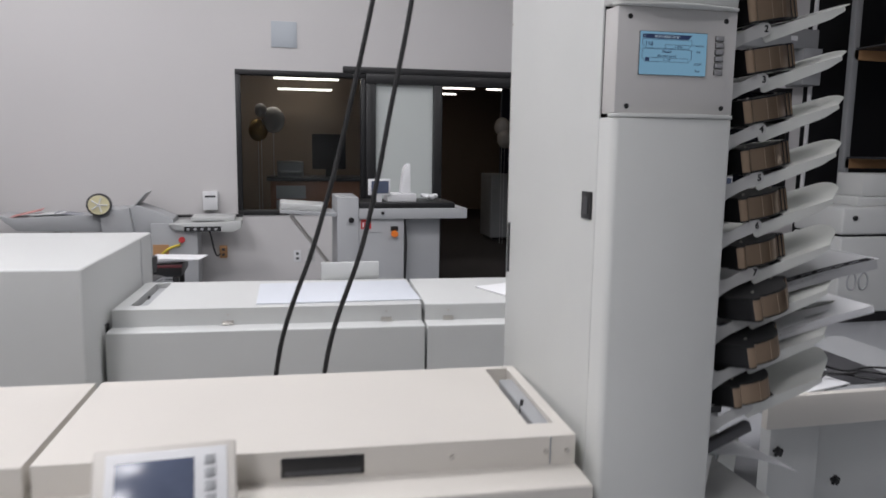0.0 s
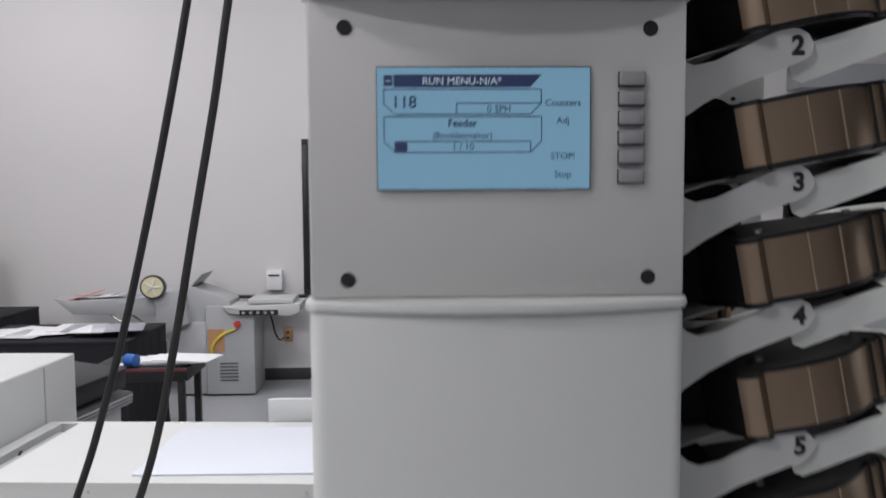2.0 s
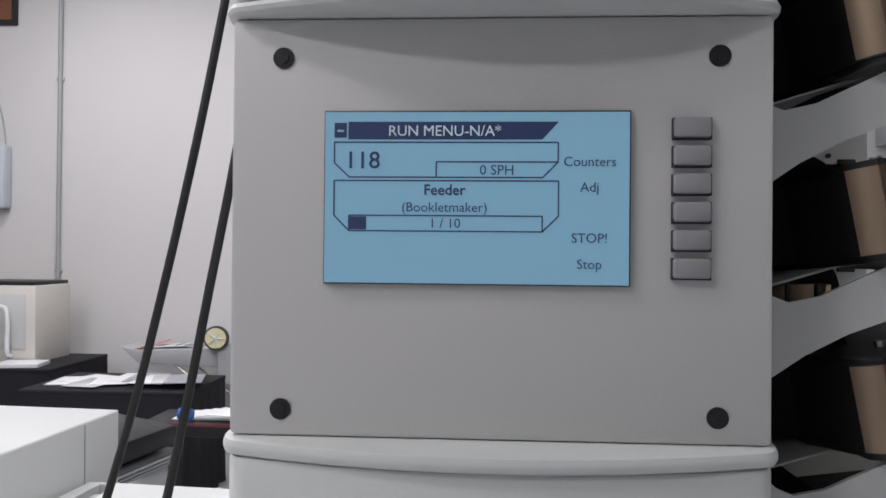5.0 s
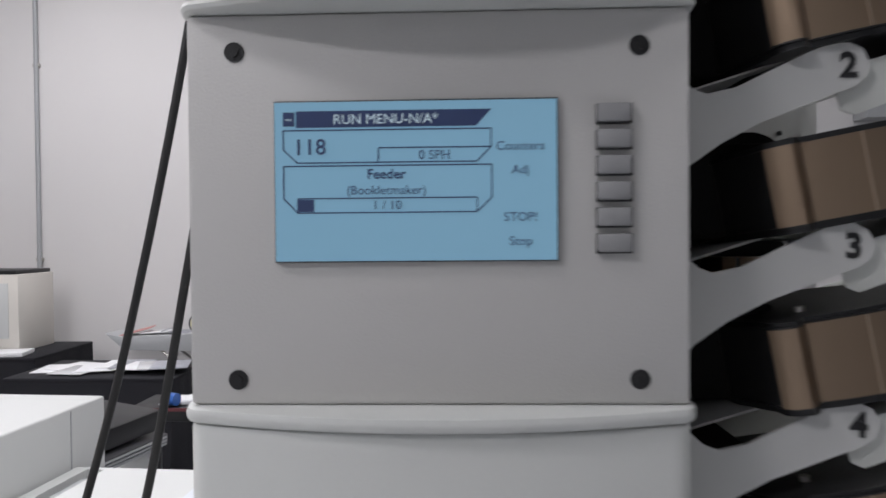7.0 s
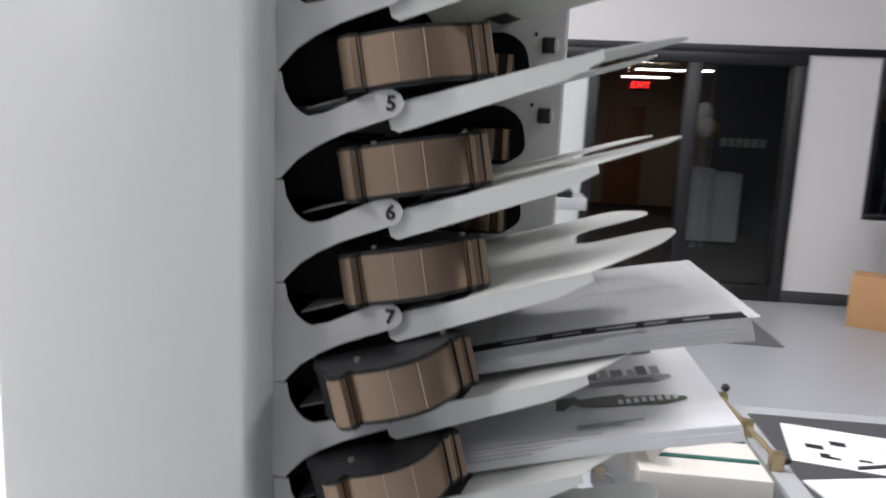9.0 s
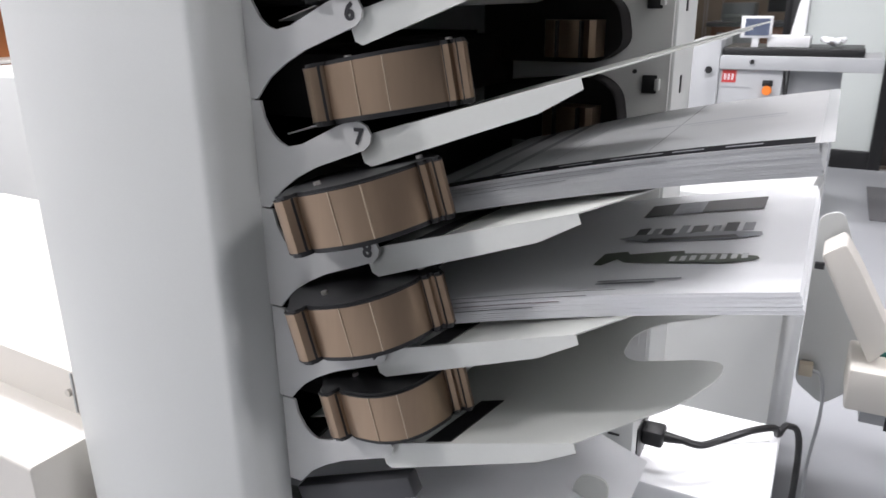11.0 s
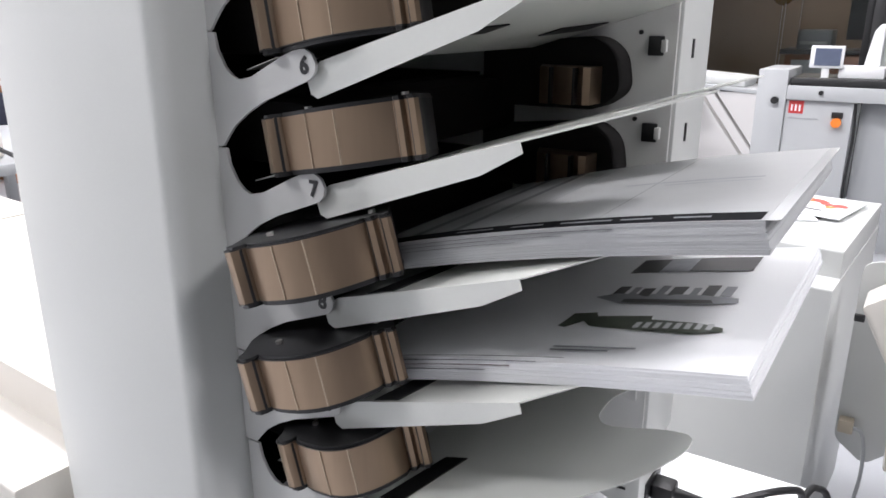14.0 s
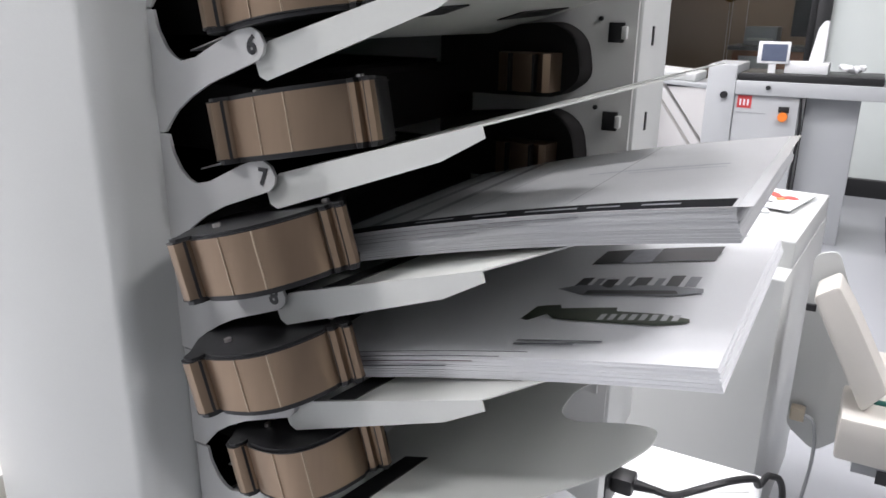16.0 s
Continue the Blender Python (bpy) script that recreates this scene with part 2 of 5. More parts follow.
def lettering(text, size, depth=0.0006, centre=True, bold=0.0):
    """A bmesh of the built-in font, standing in x and z and facing -y."""
    cu = bpy.data.curves.new("lettering", "FONT")
    cu.body, cu.size, cu.extrude, cu.offset = text, size, depth, bold
    cu.align_x, cu.align_y = ("CENTER" if centre else "LEFT"), "CENTER"
    cu.resolution_u = 3
    ob = new("lettering", cu)
    me = bpy.data.meshes.new_from_object(ob.evaluated_get(bpy.context.evaluated_depsgraph_get()))
    bm = bmesh.new()
    bm.from_mesh(me)
    bpy.data.objects.remove(ob)
    bpy.data.meshes.remove(me)
    bm.transform(pose(0, 0, 0, 90))
    return bm


def moved(bm, m):
    bm.transform(m)
    return bm


def base_of(ob):
    v = Vector()
    while ob:
        v += ob.location
        ob = ob.parent
    return v


def smooth_mesh(me, angle=40):
    for p in me.polygons:
        p.use_smooth = True
    me.set_sharp_from_angle(angle=radians(angle))


def mesh_ob(name, bm, material, at=None):
    me = bpy.data.meshes.new(name)
    if at is not None:
        bm.transform(Matrix.Translation(-Vector(at)))
    bm.to_mesh(me)
    bm.free()
    smooth_mesh(me)
    me.materials.append(material)
    return new(name, me)


def part(name, bm, material, parent, label=""):
    ob = mesh_ob(name, bm, material, base_of(parent))
    ob.parent = parent
    return tagged(ob, label)


def thing(name, place, label, category, group="", kind=""):
    ob = new(name)
    ob.location = place
    ob.empty_display_size = 0.05
    return tagged(ob, label, category, group, kind)


def solid(name, bm, material, label, category, place=None, kind="", group=""):
    """A thing of one mesh, with its origin at place."""
    ob = mesh_ob(name, bm, material, place)
    if place is not None:
        ob.location = place
    return tagged(ob, label, category, group, kind)


def again(ob, dx=0, dy=0, dz=0):
    return copy_thing(ob, Matrix.Translation(ob.location + Vector((dx, dy, dz))) @ ob.rotation_euler.to_matrix().to_4x4())


# ---- the room ----
WY = 6.26
solid("floor", boxed(-6.5, 9.0, -4.6, WY + 0.16, -0.1, 0.0), M_FLOOR, "smooth pale grey sealed concrete showroom floor", "floor", kind="structure")
solid("lobby_floor", boxed(-4.0, 6.0, WY + 0.16, 15.6, -0.1, -0.002), M_CARPET, "dark brown carpet of the lobby", "floor", kind="structure")
solid("ceiling", boxed(-6.5, 9.0, -4.6, WY + 0.16, CEIL, CEIL + 0.1), M_CEIL, "plain white painted ceiling", "ceiling", kind="structure")
solid("lobby_ceiling", boxed(-4.0, 6.0, WY + 0.16, 15.6, 2.72, 2.8), M_TAN, "dim lobby ceiling", "ceiling", kind="structure")
wall_n = thing("wall_north", (0, WY, 0), "white painted wall with dark window and door openings", "wall", kind="structure")
for nm, a in (("wall_section", (-6.5, -1.07, 0, CEIL)), ("wall_section", (-1.07, 0.22, 0, 0.78)), ("wall_section", (-1.07, 5.15, 2.2, CEIL)),
              ("wall_section", (2.77, 3.38, 0, 2.2)), ("wall_section", (3.38, 5.15, 0, 0.80)), ("wall_section", (5.15, 5.30, 0, CEIL))):
    part(nm, boxed(a[0], a[1], WY, WY + 0.15, a[2], a[3]), M_WALL, wall_n)
solid("wall_west", boxed(-6.5, -6.35, -4.6, WY, 0, CEIL), M_WALL, "plain white painted side wall", "wall", kind="structure")
# unseen wall; its grey is chosen to weaken light bounced onto the tower
solid("wall_south", boxed(-6.35, 9.0, -4.6, -4.45, 0, CEIL), M_MID, "plain unseen closing wall, greyed to cut bounced light", "wall", kind="structure")
solid("wall_east", boxed(8.85, 9.0, -4.45, WY + 0.15, 0, CEIL), M_NAVY, "dark far wall of the warehouse bay", "wall", kind="structure")
solid("wall_bay", boxed(5.30, 8.85, WY, WY + 0.15, 0, CEIL), M_BLACK, "black curtained wall of the warehouse bay", "wall", kind="structure")
bb = bmesh.new()
for x0, x1 in ((-6.35, -0.02), (2.78, 5.15)):
    box(bb, x0, x1, WY - 0.012, WY - 0.001, 0.0, 0.11, 0.003)
solid("baseboard", bb, M_BASE, "dark grey rubber baseboard along the wall", "baseboard", kind="structure")

# lobby shell
solid("lobby_wall_end", boxed(-4.0, 6.0, 15.5, 15.6, 0, 2.72), M_TAN, "tan lobby end wall", "wall", kind="structure")
solid("lobby_wall_west", boxed(-4.1, -4.0, WY + 0.16, 15.6, 0, 2.72), M_TAN, "tan lobby side wall", "wall", kind="structure")
solid("lobby_wall_east", boxed(6.0, 6.1, WY + 0.16, 15.6, 0, 2.72), M_NAVY, "navy lobby side wall", "wall", kind="structure")
solid("lobby_wall_navy", boxed(3.15, 6.0, 11.0, 11.1, 0, 2.72), M_NAVY, "navy blue feature wall in the lobby", "wall", kind="structure")
solid("lobby_wall_tan", boxed(-4.0, 0.95, 10.2, 10.3, 0, 2.72), M_TAN, "tan wall behind the lobby counter", "wall", kind="structure")


def window(name, x0, x1, z0, z1, bars, label):
    w = thing(name, ((x0 + x1) / 2, WY, z0), label, "window", kind="structure")
    fr, d0, d1 = 0.05, WY - 0.012, WY + 0.10
    for a in ((x0, x1, z0, z0 + fr), (x0, x1, z1 - fr, z1), (x0, x0 + fr, z0 + fr, z1 - fr), (x1 - fr, x1, z0 + fr, z1 - fr)):
        part("window_frame", boxed(a[0], a[1], d0, d1, a[2], a[3], 0.004), M_FRAME, w)
    xs = [x0 + fr] + [b for b in bars for _ in (0, 1)] + [x1 - fr]
    for b in bars:
        part("mullion", boxed(b - 0.02, b + 0.02, d0, d1, z0 + fr, z1 - fr, 0.003), M_FRAME, w)
    for i in range(0, len(xs), 2):
        g = part("pane", boxed(xs[i], xs[i + 1], WY + 0.04, WY + 0.046, z0 + fr, z1 - fr), M_GLASS, w)
        g.visible_shadow = False
    return w


window("window_1", -1.07, 0.20, 0.78, 2.20, (), "black framed window into the dim lobby")
window("window_2", 3.38, 5.15, 0.80, 2.20, (), "black framed window into the navy lobby")

front = thing("door_1", (1.3, WY, 0), "black aluminium storefront with an open doorway and glass leaf", "door", kind="structure")
for a in ((-0.03, 3.44, 2.20, 2.262), (0.20, 2.77, 2.10, 2.198), (0.20, 0.30, 0, 2.10), (0.90, 0.99, 0, 2.10), (1.76, 1.88, 0, 2.10), (2.66, 2.768, 0, 2.10), (1.88, 2.66, 0, 0.14), (0.30, 0.90, 0, 0.14)):
    part("door_frame", boxed(a[0], a[1], WY - 0.03, WY + 0.11, a[2], a[3], 0.004), M_FRAME, front)
part("frosted_panel", boxed(0.30, 0.90, WY + 0.03, WY + 0.04, 0.14, 2.10), M_FROST, front, "frosted white infill panel")
g = part("pane", boxed(1.88, 2.66, WY + 0.03, WY + 0.036, 0.14, 2.10), M_GLASS, front, "clear glass door leaf")
g.visible_shadow = False
part("threshold", boxed(0.99, 1.76, WY - 0.02, WY + 0.14, 0.0, 0.012, 0.003), M_STEEL, front)

# ---- the collating tower ----
tower = thing("collating_tower", (0, 0.3, 0), "tall white ten bin collating tower with bronze air ducts", "collator")
TOP = 1.98


def bow(x, depth=0.020, half=0.127):
    return -depth * (1 - (x / half) ** 2)


def front_outline(half=0.127, back=0.060, depth=0.020):
    deep, r, n = min(0.016, back - 0.004), 0.013, 22
    edge = bow(half - r, depth, half)
    turn = [(half - r + r * math.cos(a), deep - (deep - edge) * math.sin(a)) for a in (math.pi / 2 * k / 5 for k in range(5))]
    pts = [(-half, back)] + [(-x, y) for x, y in turn]
    for i in range(n + 1):
        x = -half + r + (2 * half - 2 * r) * i / n
        pts.append((x, bow(x, depth, half)))
    return pts + turn[::-1] + [(half, back)]


lower = part("front_door", prism(bmesh.new(), front_outline(), "z", 0.05, 1.562, 0.003), M_WHITE, tower, "bowed pale grey lower front cover")
part("edge_rib", prism(bmesh.new(), front_outline(0.130, 0.02, 0.024), "z", 1.562, 1.570, 0.003), M_WHITE, lower)
upper = part("top_cover", prism(bmesh.new(), front_outline(), "z", 1.772, TOP, 0.003), M_WHITE, tower, "bowed pale grey upper cover")
part("edge_rib", prism(bmesh.new(), front_outline(0.130, 0.02, 0.024), "z", 1.766, 1.772, 0.003), M_WHITE, upper)

panel = part("control_panel", boxed(-0.125, 0.125, 0.003, 0.058, 1.570, 1.766, 0.003), M_PANEL, tower, "grey beige control panel with a blue display")
# dark rim paints the border shadow of the recessed display
part("screen_bezel", boxed(-0.0801, 0.0603, 0.0004, 0.006, 1.6418, 1.7219, 0.0003), M_DKGREY, panel)
part("screen", boxed(-0.0795, 0.0595, -0.0004, 0.004, 1.6425, 1.7210), M_LCD, panel, "backlit pale blue display with a run menu")
for k in range(6):
    z = 1.7140 - 0.0127 * k
    # black slip showing right of and below each key, painting its shade
    part("key_well", boxed(0.0788, 0.0962, -0.0002, 0.005, z - 0.0053, z + 0.0046, 0.0004), M_BLACK, panel)
    part("button", boxed(0.0790, 0.0955, -0.0025, 0.006, z - 0.0045, z + 0.0045, 0.0013), M_KEY, panel, "grey rubber key")
for sx in (-0.1002, 0.1002):
    for sz in (1.583, 1.747):
        s = part("screw", cyl(bmesh.new(), (sx, 0.0024, sz), (sx, 0.006, sz), 0.0050, 18), M_BLACK, panel)
        part("screw_socket", cyl(bmesh.new(), (sx, 0.0018, sz), (sx, 0.004, sz), 0.0026, 6), M_RUBBER, s)


def lcd(px, py):
    """Place on the display from a 537 x 299 raster."""
    return -0.0795 + (px - 580) * 0.139 / 537, 1.7210 - (py - 231) * 0.0785 / 299


def lcd_bar(x0, y0, x1, y1, m=None):
    a, b = lcd(x0, y0), lcd(x1, y1)
    part("display_mark", boxed(a[0], b[0], -0.0010, 0.001, b[1], a[1]), m or M_LCDINK, panel)


def lcd_line(pts, w=0.00032):
    bm = bmesh.new()
    q = [lcd(*p) for p in pts]
    for (xa, za), (xb, zb) in zip(q, q[1:]):
        d = Vector((xb - xa, zb - za)).normalized()
        n = Vector((-d.y, d.x)) * w
        prism(bm, [(xa + n.x, za + n.y), (xb + n.x, zb + n.y), (xb - n.x, zb - n.y), (xa - n.x, za - n.y)], "y", -0.0009, 0.0)
    part("display_mark", bm, M_LCDINK, panel)


def lcd_text(s, px, py, size, m=None, bold=0.0):
    x, z = lcd(px, py)
    bm = moved(lettering(s, size, 0.0002, bold=bold), pose(x, -0.0011, z))
    part("display_lettering", bm, m or M_LCDINK, panel)


x0, z0 = lcd(622, 279)
a, b, c = lcd(994, 248), lcd(965, 279), lcd(622, 248)
part("display_mark", prism(bmesh.new(), [(c[0], c[1]), (a[0], a[1]), (b[0], b[1]), (x0, z0)], "y", -0.0008, 0.001), M_LCDINK, panel)
lcd_bar(597, 250, 619, 276)
lcd_bar(602, 262, 614, 266, M_LCDPALE)
lcd_text("RUN MENU-N/A*", 793, 265, 0.0068, M_LCDPALE)
lcd_text("118", 648, 317, 0.0110, bold=0.00009)
lcd_line([(597, 284), (993, 284), (993, 318), (966, 345), (624, 345), (597, 320), (597, 284)])
lcd_line([(779, 345), (779, 318), (993, 318)])
lcd_text("0 SPH", 886, 333, 0.0064)
lcd_line([(597, 351), (994, 351), (994, 412), (966, 439), (624, 439), (597, 412), (597, 351)])
lcd_line([(624, 412), (966, 412), (966, 439)])
lcd_line([(624, 412), (624, 439)])
lcd_text("Feeder", 794, 368, 0.0068, bold=0.00013)
lcd_text("(Bookletmaker)", 794, 398, 0.0062)
lcd_bar(625, 414, 655, 437)
lcd_text("1 / 10", 795, 426, 0.0062)
for s, py in (("Counters", 318), ("Adj", 362), ("STOP!", 450), ("Stop", 495)):
    lcd_text(s, 1048, py, 0.0062)

# body of the tower
side = part("side_panel", boxed(-0.127, -0.122, 0.063, 0.617, 0.05, TOP, 0.002), M_WHITE, tower, "flat white side door with a black latch")
part("latch", boxed(-0.131, -0.121, 0.076, 0.122, 1.360, 1.416, 0.002), M_BLACK, side)
part("latch_key", boxed(-0.133, -0.130, 0.088, 0.110, 1.370, 1.406, 0.001), M_DKGREY, side)
part("hand_slot", boxed(-0.130, -0.121, 0.590, 0.606, 1.165, 1.30, 0.003), M_BLACK, side)
for z in (0.95, 1.1, 1.55, 1.7, 1.82):
    part("rivet", cyl(bmesh.new(), (-0.1285, 0.608, z), (-0.122, 0.608, z), 0.0025, 8), M_STEEL, side)
rear = part("rear_column", boxed(-0.122, 0.412, 0.492, 0.617, 0.80, TOP, 0.003), M_WHITE, tower, "white rear column with black slots")
part("rear_leg", boxed(-0.122, 0.16, 0.492, 0.617, 0.05, 0.799, 0.003), M_WHITE, tower)
part("rear_plate", boxed(-0.11, 0.408, 0.485, 0.490, 0.80, TOP - 0.004, 0.001), M_ARM, tower, "inner plate with bin slots")
part("tower_lid", boxed(-0.127, 0.412, 0.0, 0.617, TOP + 0.001, TOP + 0.02, 0.004), M_WHITE, tower)
part("inner_liner", boxed(-0.118, -0.10, 0.066, 0.484, 0.70, TOP - 0.004), M_LINER, tower, "black inner liner")
part("base_cabinet", boxed(-0.118, 0.12, 0.066, 0.484, 0.05, 0.69, 0.003), M_WHITE, tower)
for fx, fy in ((-0.1, 0.04), (0.1, 0.04), (-0.1, 0.58), (0.13, 0.58)):
    part("foot", cyl(bmesh.new(), (fx, fy, 0), (fx, fy, 0.052), 0.022, 12), M_DKGREY, tower)

# bin parts, built for bin five
BX, BY, BZ, PITCH, LEAN = 0.2345, 0.057, 1.4464, 0.1, 0.003
ARM = [(-0.103, 0.025), (-0.100, 0.010), (-0.092, -0.004), (-0.084, -0.011), (-0.076, -0.014), (-0.060, -0.0105), (-0.022, 0.0075), (-0.008, 0.0130), (0.002, 0.0130), (0.009, 0.0095),
       (0.013, 0.002), (0.0115, -0.005), (0.006, -0.0105), (-0.002, -0.0135), (-0.046, -0.0300), (-0.068, -0.0415), (-0.086, -0.0540), (-0.097, -0.0660), (-0.103, -0.0732), (-0.118, -0.0732), (-0.118, 0.025)]
TILT_T = 16.5


def arm_mesh():
    return prism(bmesh.new(), [(BX + x, BZ + z) for x, z in ARM], "y", BY - 0.002, BY + 0.001)


def tray_mesh():
    """A sheet with two prongs and a notch, a slot and a turned-down front lip."""
    bm = bmesh.new()
    out = [(0.012, 0.006), (0.196, 0.006), (0.272, 0.072), (0.298, 0.122), (0.297, 0.152), (0.272, 0.162), (0.206, 0.166), (0.188, 0.190), (0.188, 0.240), (0.212, 0.268), (0.272, 0.275), (0.296, 0.290),
           (0.296, 0.330), (0.262, 0.395), (0.012, 0.395)]
    prism(bm, rounded(out, [0.004, 0.004, 0.02, 0.03, 0.02, 0.02, 0.02, 0.02, 0.02, 0.02, 0.02, 0.015, 0.03, 0.02, 0.004], 4), "z", -0.0012, 0.0)
    prism(bm, [(-0.006, -0.012), (0.012, 0.0), (0.196, 0.0), (0.196, -0.009), (0.158, -0.018), (0.0, -0.027), (-0.006, -0.022)], "y", 0.0045, 0.0058)
    return bm


def strip_mesh():
    return prism(bmesh.new(), [(0.046, 0.0075), (0.074, 0.0075), (0.094, 0.088), (0.068, 0.088)], "z", 0.0, 0.0008)


def at_bin(bm):
    return moved(bm, pose(BX, BY, BZ) @ pose(0, 0, 0, 0, -TILT_T, 0))


def hub_outline(bulge=0.022):
    chord = Vector((0.118, 0.058))
    nrm = Vector((0.44, -0.90))
    pts = [(-0.030, 0.075), (-0.022, 0.040), (-0.006, 0.012), (-0.004, 0.002), (0.002, -0.003), (0.009, -0.004), (0.013, 0.000), (0.0145, 0.006)]
    for i in range(13):
        s = 0.15 + 0.67 * i / 12
        w = math.sin(math.pi * (s - 0.05) / 0.90) * bulge
        p = chord * s + nrm * (w - 0.004)
        pts.append((p.x, p.y))
    for s0 in (0.845, 0.93):
        for ds, w in ((0.0, 0.004), (0.012, 0.0075), (0.045, 0.0075), (0.062, 0.003)):
            p = chord * (s0 + ds) + nrm * w
            pts.append((p.x, p.y))
    pts += [(0.108, 0.070), (0.085, 0.105), (0.050, 0.130), (-0.020, 0.130)]
    return pts


HUB_H = 0.045


def hub_parts(parent, HUB_POSE, bulge=0.022):
    HUB_POSE = HUB_POSE @ Matrix.Diagonal((1.07, 1.07, 1, 1))
    o = hub_outline(bulge)
    c = Vector((0.05, 0.07))
    inner = [tuple(c + (Vector(p) - c) * 0.975) for p in o]
    rim = [tuple(c + (Vector(p) - c) * 1.004) for p in o]
    shell = o[3:-4]
    shell = shell + [tuple(c + (Vector(p) - c) * 0.94) for p in shell[::-1]]
    core = [tuple(c + (Vector(p) - c) * 0.985) for p in o]
    band = part("fan_duct", moved(prism(bmesh.new(), shell, "z", -HUB_H, 0.0), HUB_POSE), M_BRONZE, parent, "bronze anodised band round a black fan duct")
    part("duct_core", moved(prism(bmesh.new(), core, "z", -HUB_H + 0.0006, -0.0006), HUB_POSE), M_BLACK, band, "black plastic duct core")
    part("duct_cap", moved(prism(bmesh.new(), inner, "z", -0.001, 0.003), HUB_POSE), M_BLACK, band)
    part("duct_cap", moved(prism(bmesh.new(), inner, "z", -HUB_H - 0.004, -HUB_H + 0.001), HUB_POSE), M_BLACK, band)
    for z in (-0.0004, -HUB_H - 0.0006):
        part("duct_rim", moved(prism(bmesh.new(), rim, "z", z, z + 0.0010), HUB_POSE), M_BLACK, band)
    for q, w in ((0.33, 0.00035), (0.52, 0.00035)):
        p = Vector((0.118, 0.058)) * q + Vector((0.44, -0.90)) * (math.sin(math.pi * (q - 0.05) / 0.90) * bulge - 0.0036)
        part("duct_seam", moved(boxed(p.x - w, p.x + w, p.y - 0.0005, p.y + 0.003, -HUB_H + 0.0005, -0.0005), HUB_POSE), M_BRONZE_L, band)
    for sx, sy in ((0.02, 0.03), (0.095, 0.065)):
        part("duct_screw", moved(cyl(bmesh.new(), (sx, sy, 0.003), (sx, sy, 0.006), 0.003, 8), HUB_POSE), M_STEEL, band)
    return band


HUBS = {8: (0.200, -0.008, 0.0, -15, 4), 9: (0.198, -0.004, -0.001, -14, 8), 10: (0.198, 0.034, 0.0, -13, 6)}

arm5 = part("bin_arm", arm_mesh(), M_ARM, tower, "white numbered bin arm")
tray5 = part("bin_tray", at_bin(tray_mesh()), M_TRAY, tower, "white sheet metal bin tray with a notch")
part("felt_strip", at_bin(strip_mesh()), M_BLACK, tray5)
for y in (0.05, 0.28):
    part("under_pad", at_bin(prism(bmesh.new(), [(0.070, y), (0.098, y), (0.116, y + 0.085), (0.090, y + 0.085)], "z", -0.0026, -0.0014)), M_BLACK, tray5, "black pad under the tray")
hub5 = hub_parts(tower, pose(BX - 0.0465, 0.049, BZ + 0.055, 0, 0, -9) @ pose(0, 0, 0, 0, -10.5, 0))


def rear_duct(parent):
    z1 = BZ + 0.083
    b = part("rear_duct", moved(prism(bmesh.new(), [(0.240, 0.405), (0.252, 0.401), (0.255, 0.409), (0.268, 0.403), (0.281, 0.404), (0.284, 0.411), (0.293, 0.406), (0.300, 0.410), (0.303, 0.440), (0.297, 0.482), (0.21, 0.482)], "z", z1 - 0.042, z1), Matrix.Translation((0.036, 0, 0))), M_BRONZE, parent, "bronze rear fan duct in a black housing")
    for sx in (0.2905, 0.3195):
        part("duct_groove", boxed(sx - 0.0012, sx + 0.0012, 0.4005, 0.412, z1 - 0.0415, z1 - 0.0005), M_BLACK, b)
    arch = rounded([(0.15, z1 - 0.05), (0.30, z1 - 0.05), (0.330, z1 - 0.03), (0.322, z1 + 0.015), (0.295, z1 + 0.034), (0.15, z1 + 0.02)], [0, 0.01, 0.015, 0.015, 0.02, 0], 4)
    part("duct_housing", moved(prism(bmesh.new(), arch, "y", 0.438, 0.484), Matrix.Translation((0.032, 0, 0))), M_LINER, b)
    return b


def bin_slot(parent):
    s = part("bin_slot", boxed(0.376, 0.394, 0.481, 0.487, BZ - 0.006, BZ + 0.016, 0.001), M_BLACK, parent)
    part("slot_tab", boxed(0.392, 0.398, 0.478, 0.486, BZ - 0.002, BZ + 0.012, 0.001), M_ARM, s)
    return s


rduct5 = rear_duct(tower)
slot5 = bin_slot(tower)
tongue5 = part("feed_tongue", moved(boxed(-0.034, 0.024, -0.004, 0.06, -0.0012, 0.0, 0.0), pose(BX - 0.055, 0.082, BZ + 0.003, 0, -17, 0)), M_ARM, tower, "small sheet metal feed tongue")
pin5 = part("plate_hole", cyl(bmesh.new(), (0.366, 0.4825, BZ + 0.02), (0.366, 0.486, BZ + 0.02), 0.0028, 8), M_BLACK, tower)
fslot5 = part("column_slot", boxed(0.410, 0.4135, 0.535, 0.541, BZ - 0.01, BZ + 0.012), M_BLACK, tower)
shelf5 = part("feed_box", boxed(-0.098, 0.205, 0.100, 0.483, BZ + 0.004, BZ + 0.064, 0.004), M_LINER, tower, "black air feed box")
lip5 = part("feed_lip", boxed(-0.098, 0.150, 0.068, 0.483, BZ - 0.036, BZ - 0.032), M_LINER, tower)
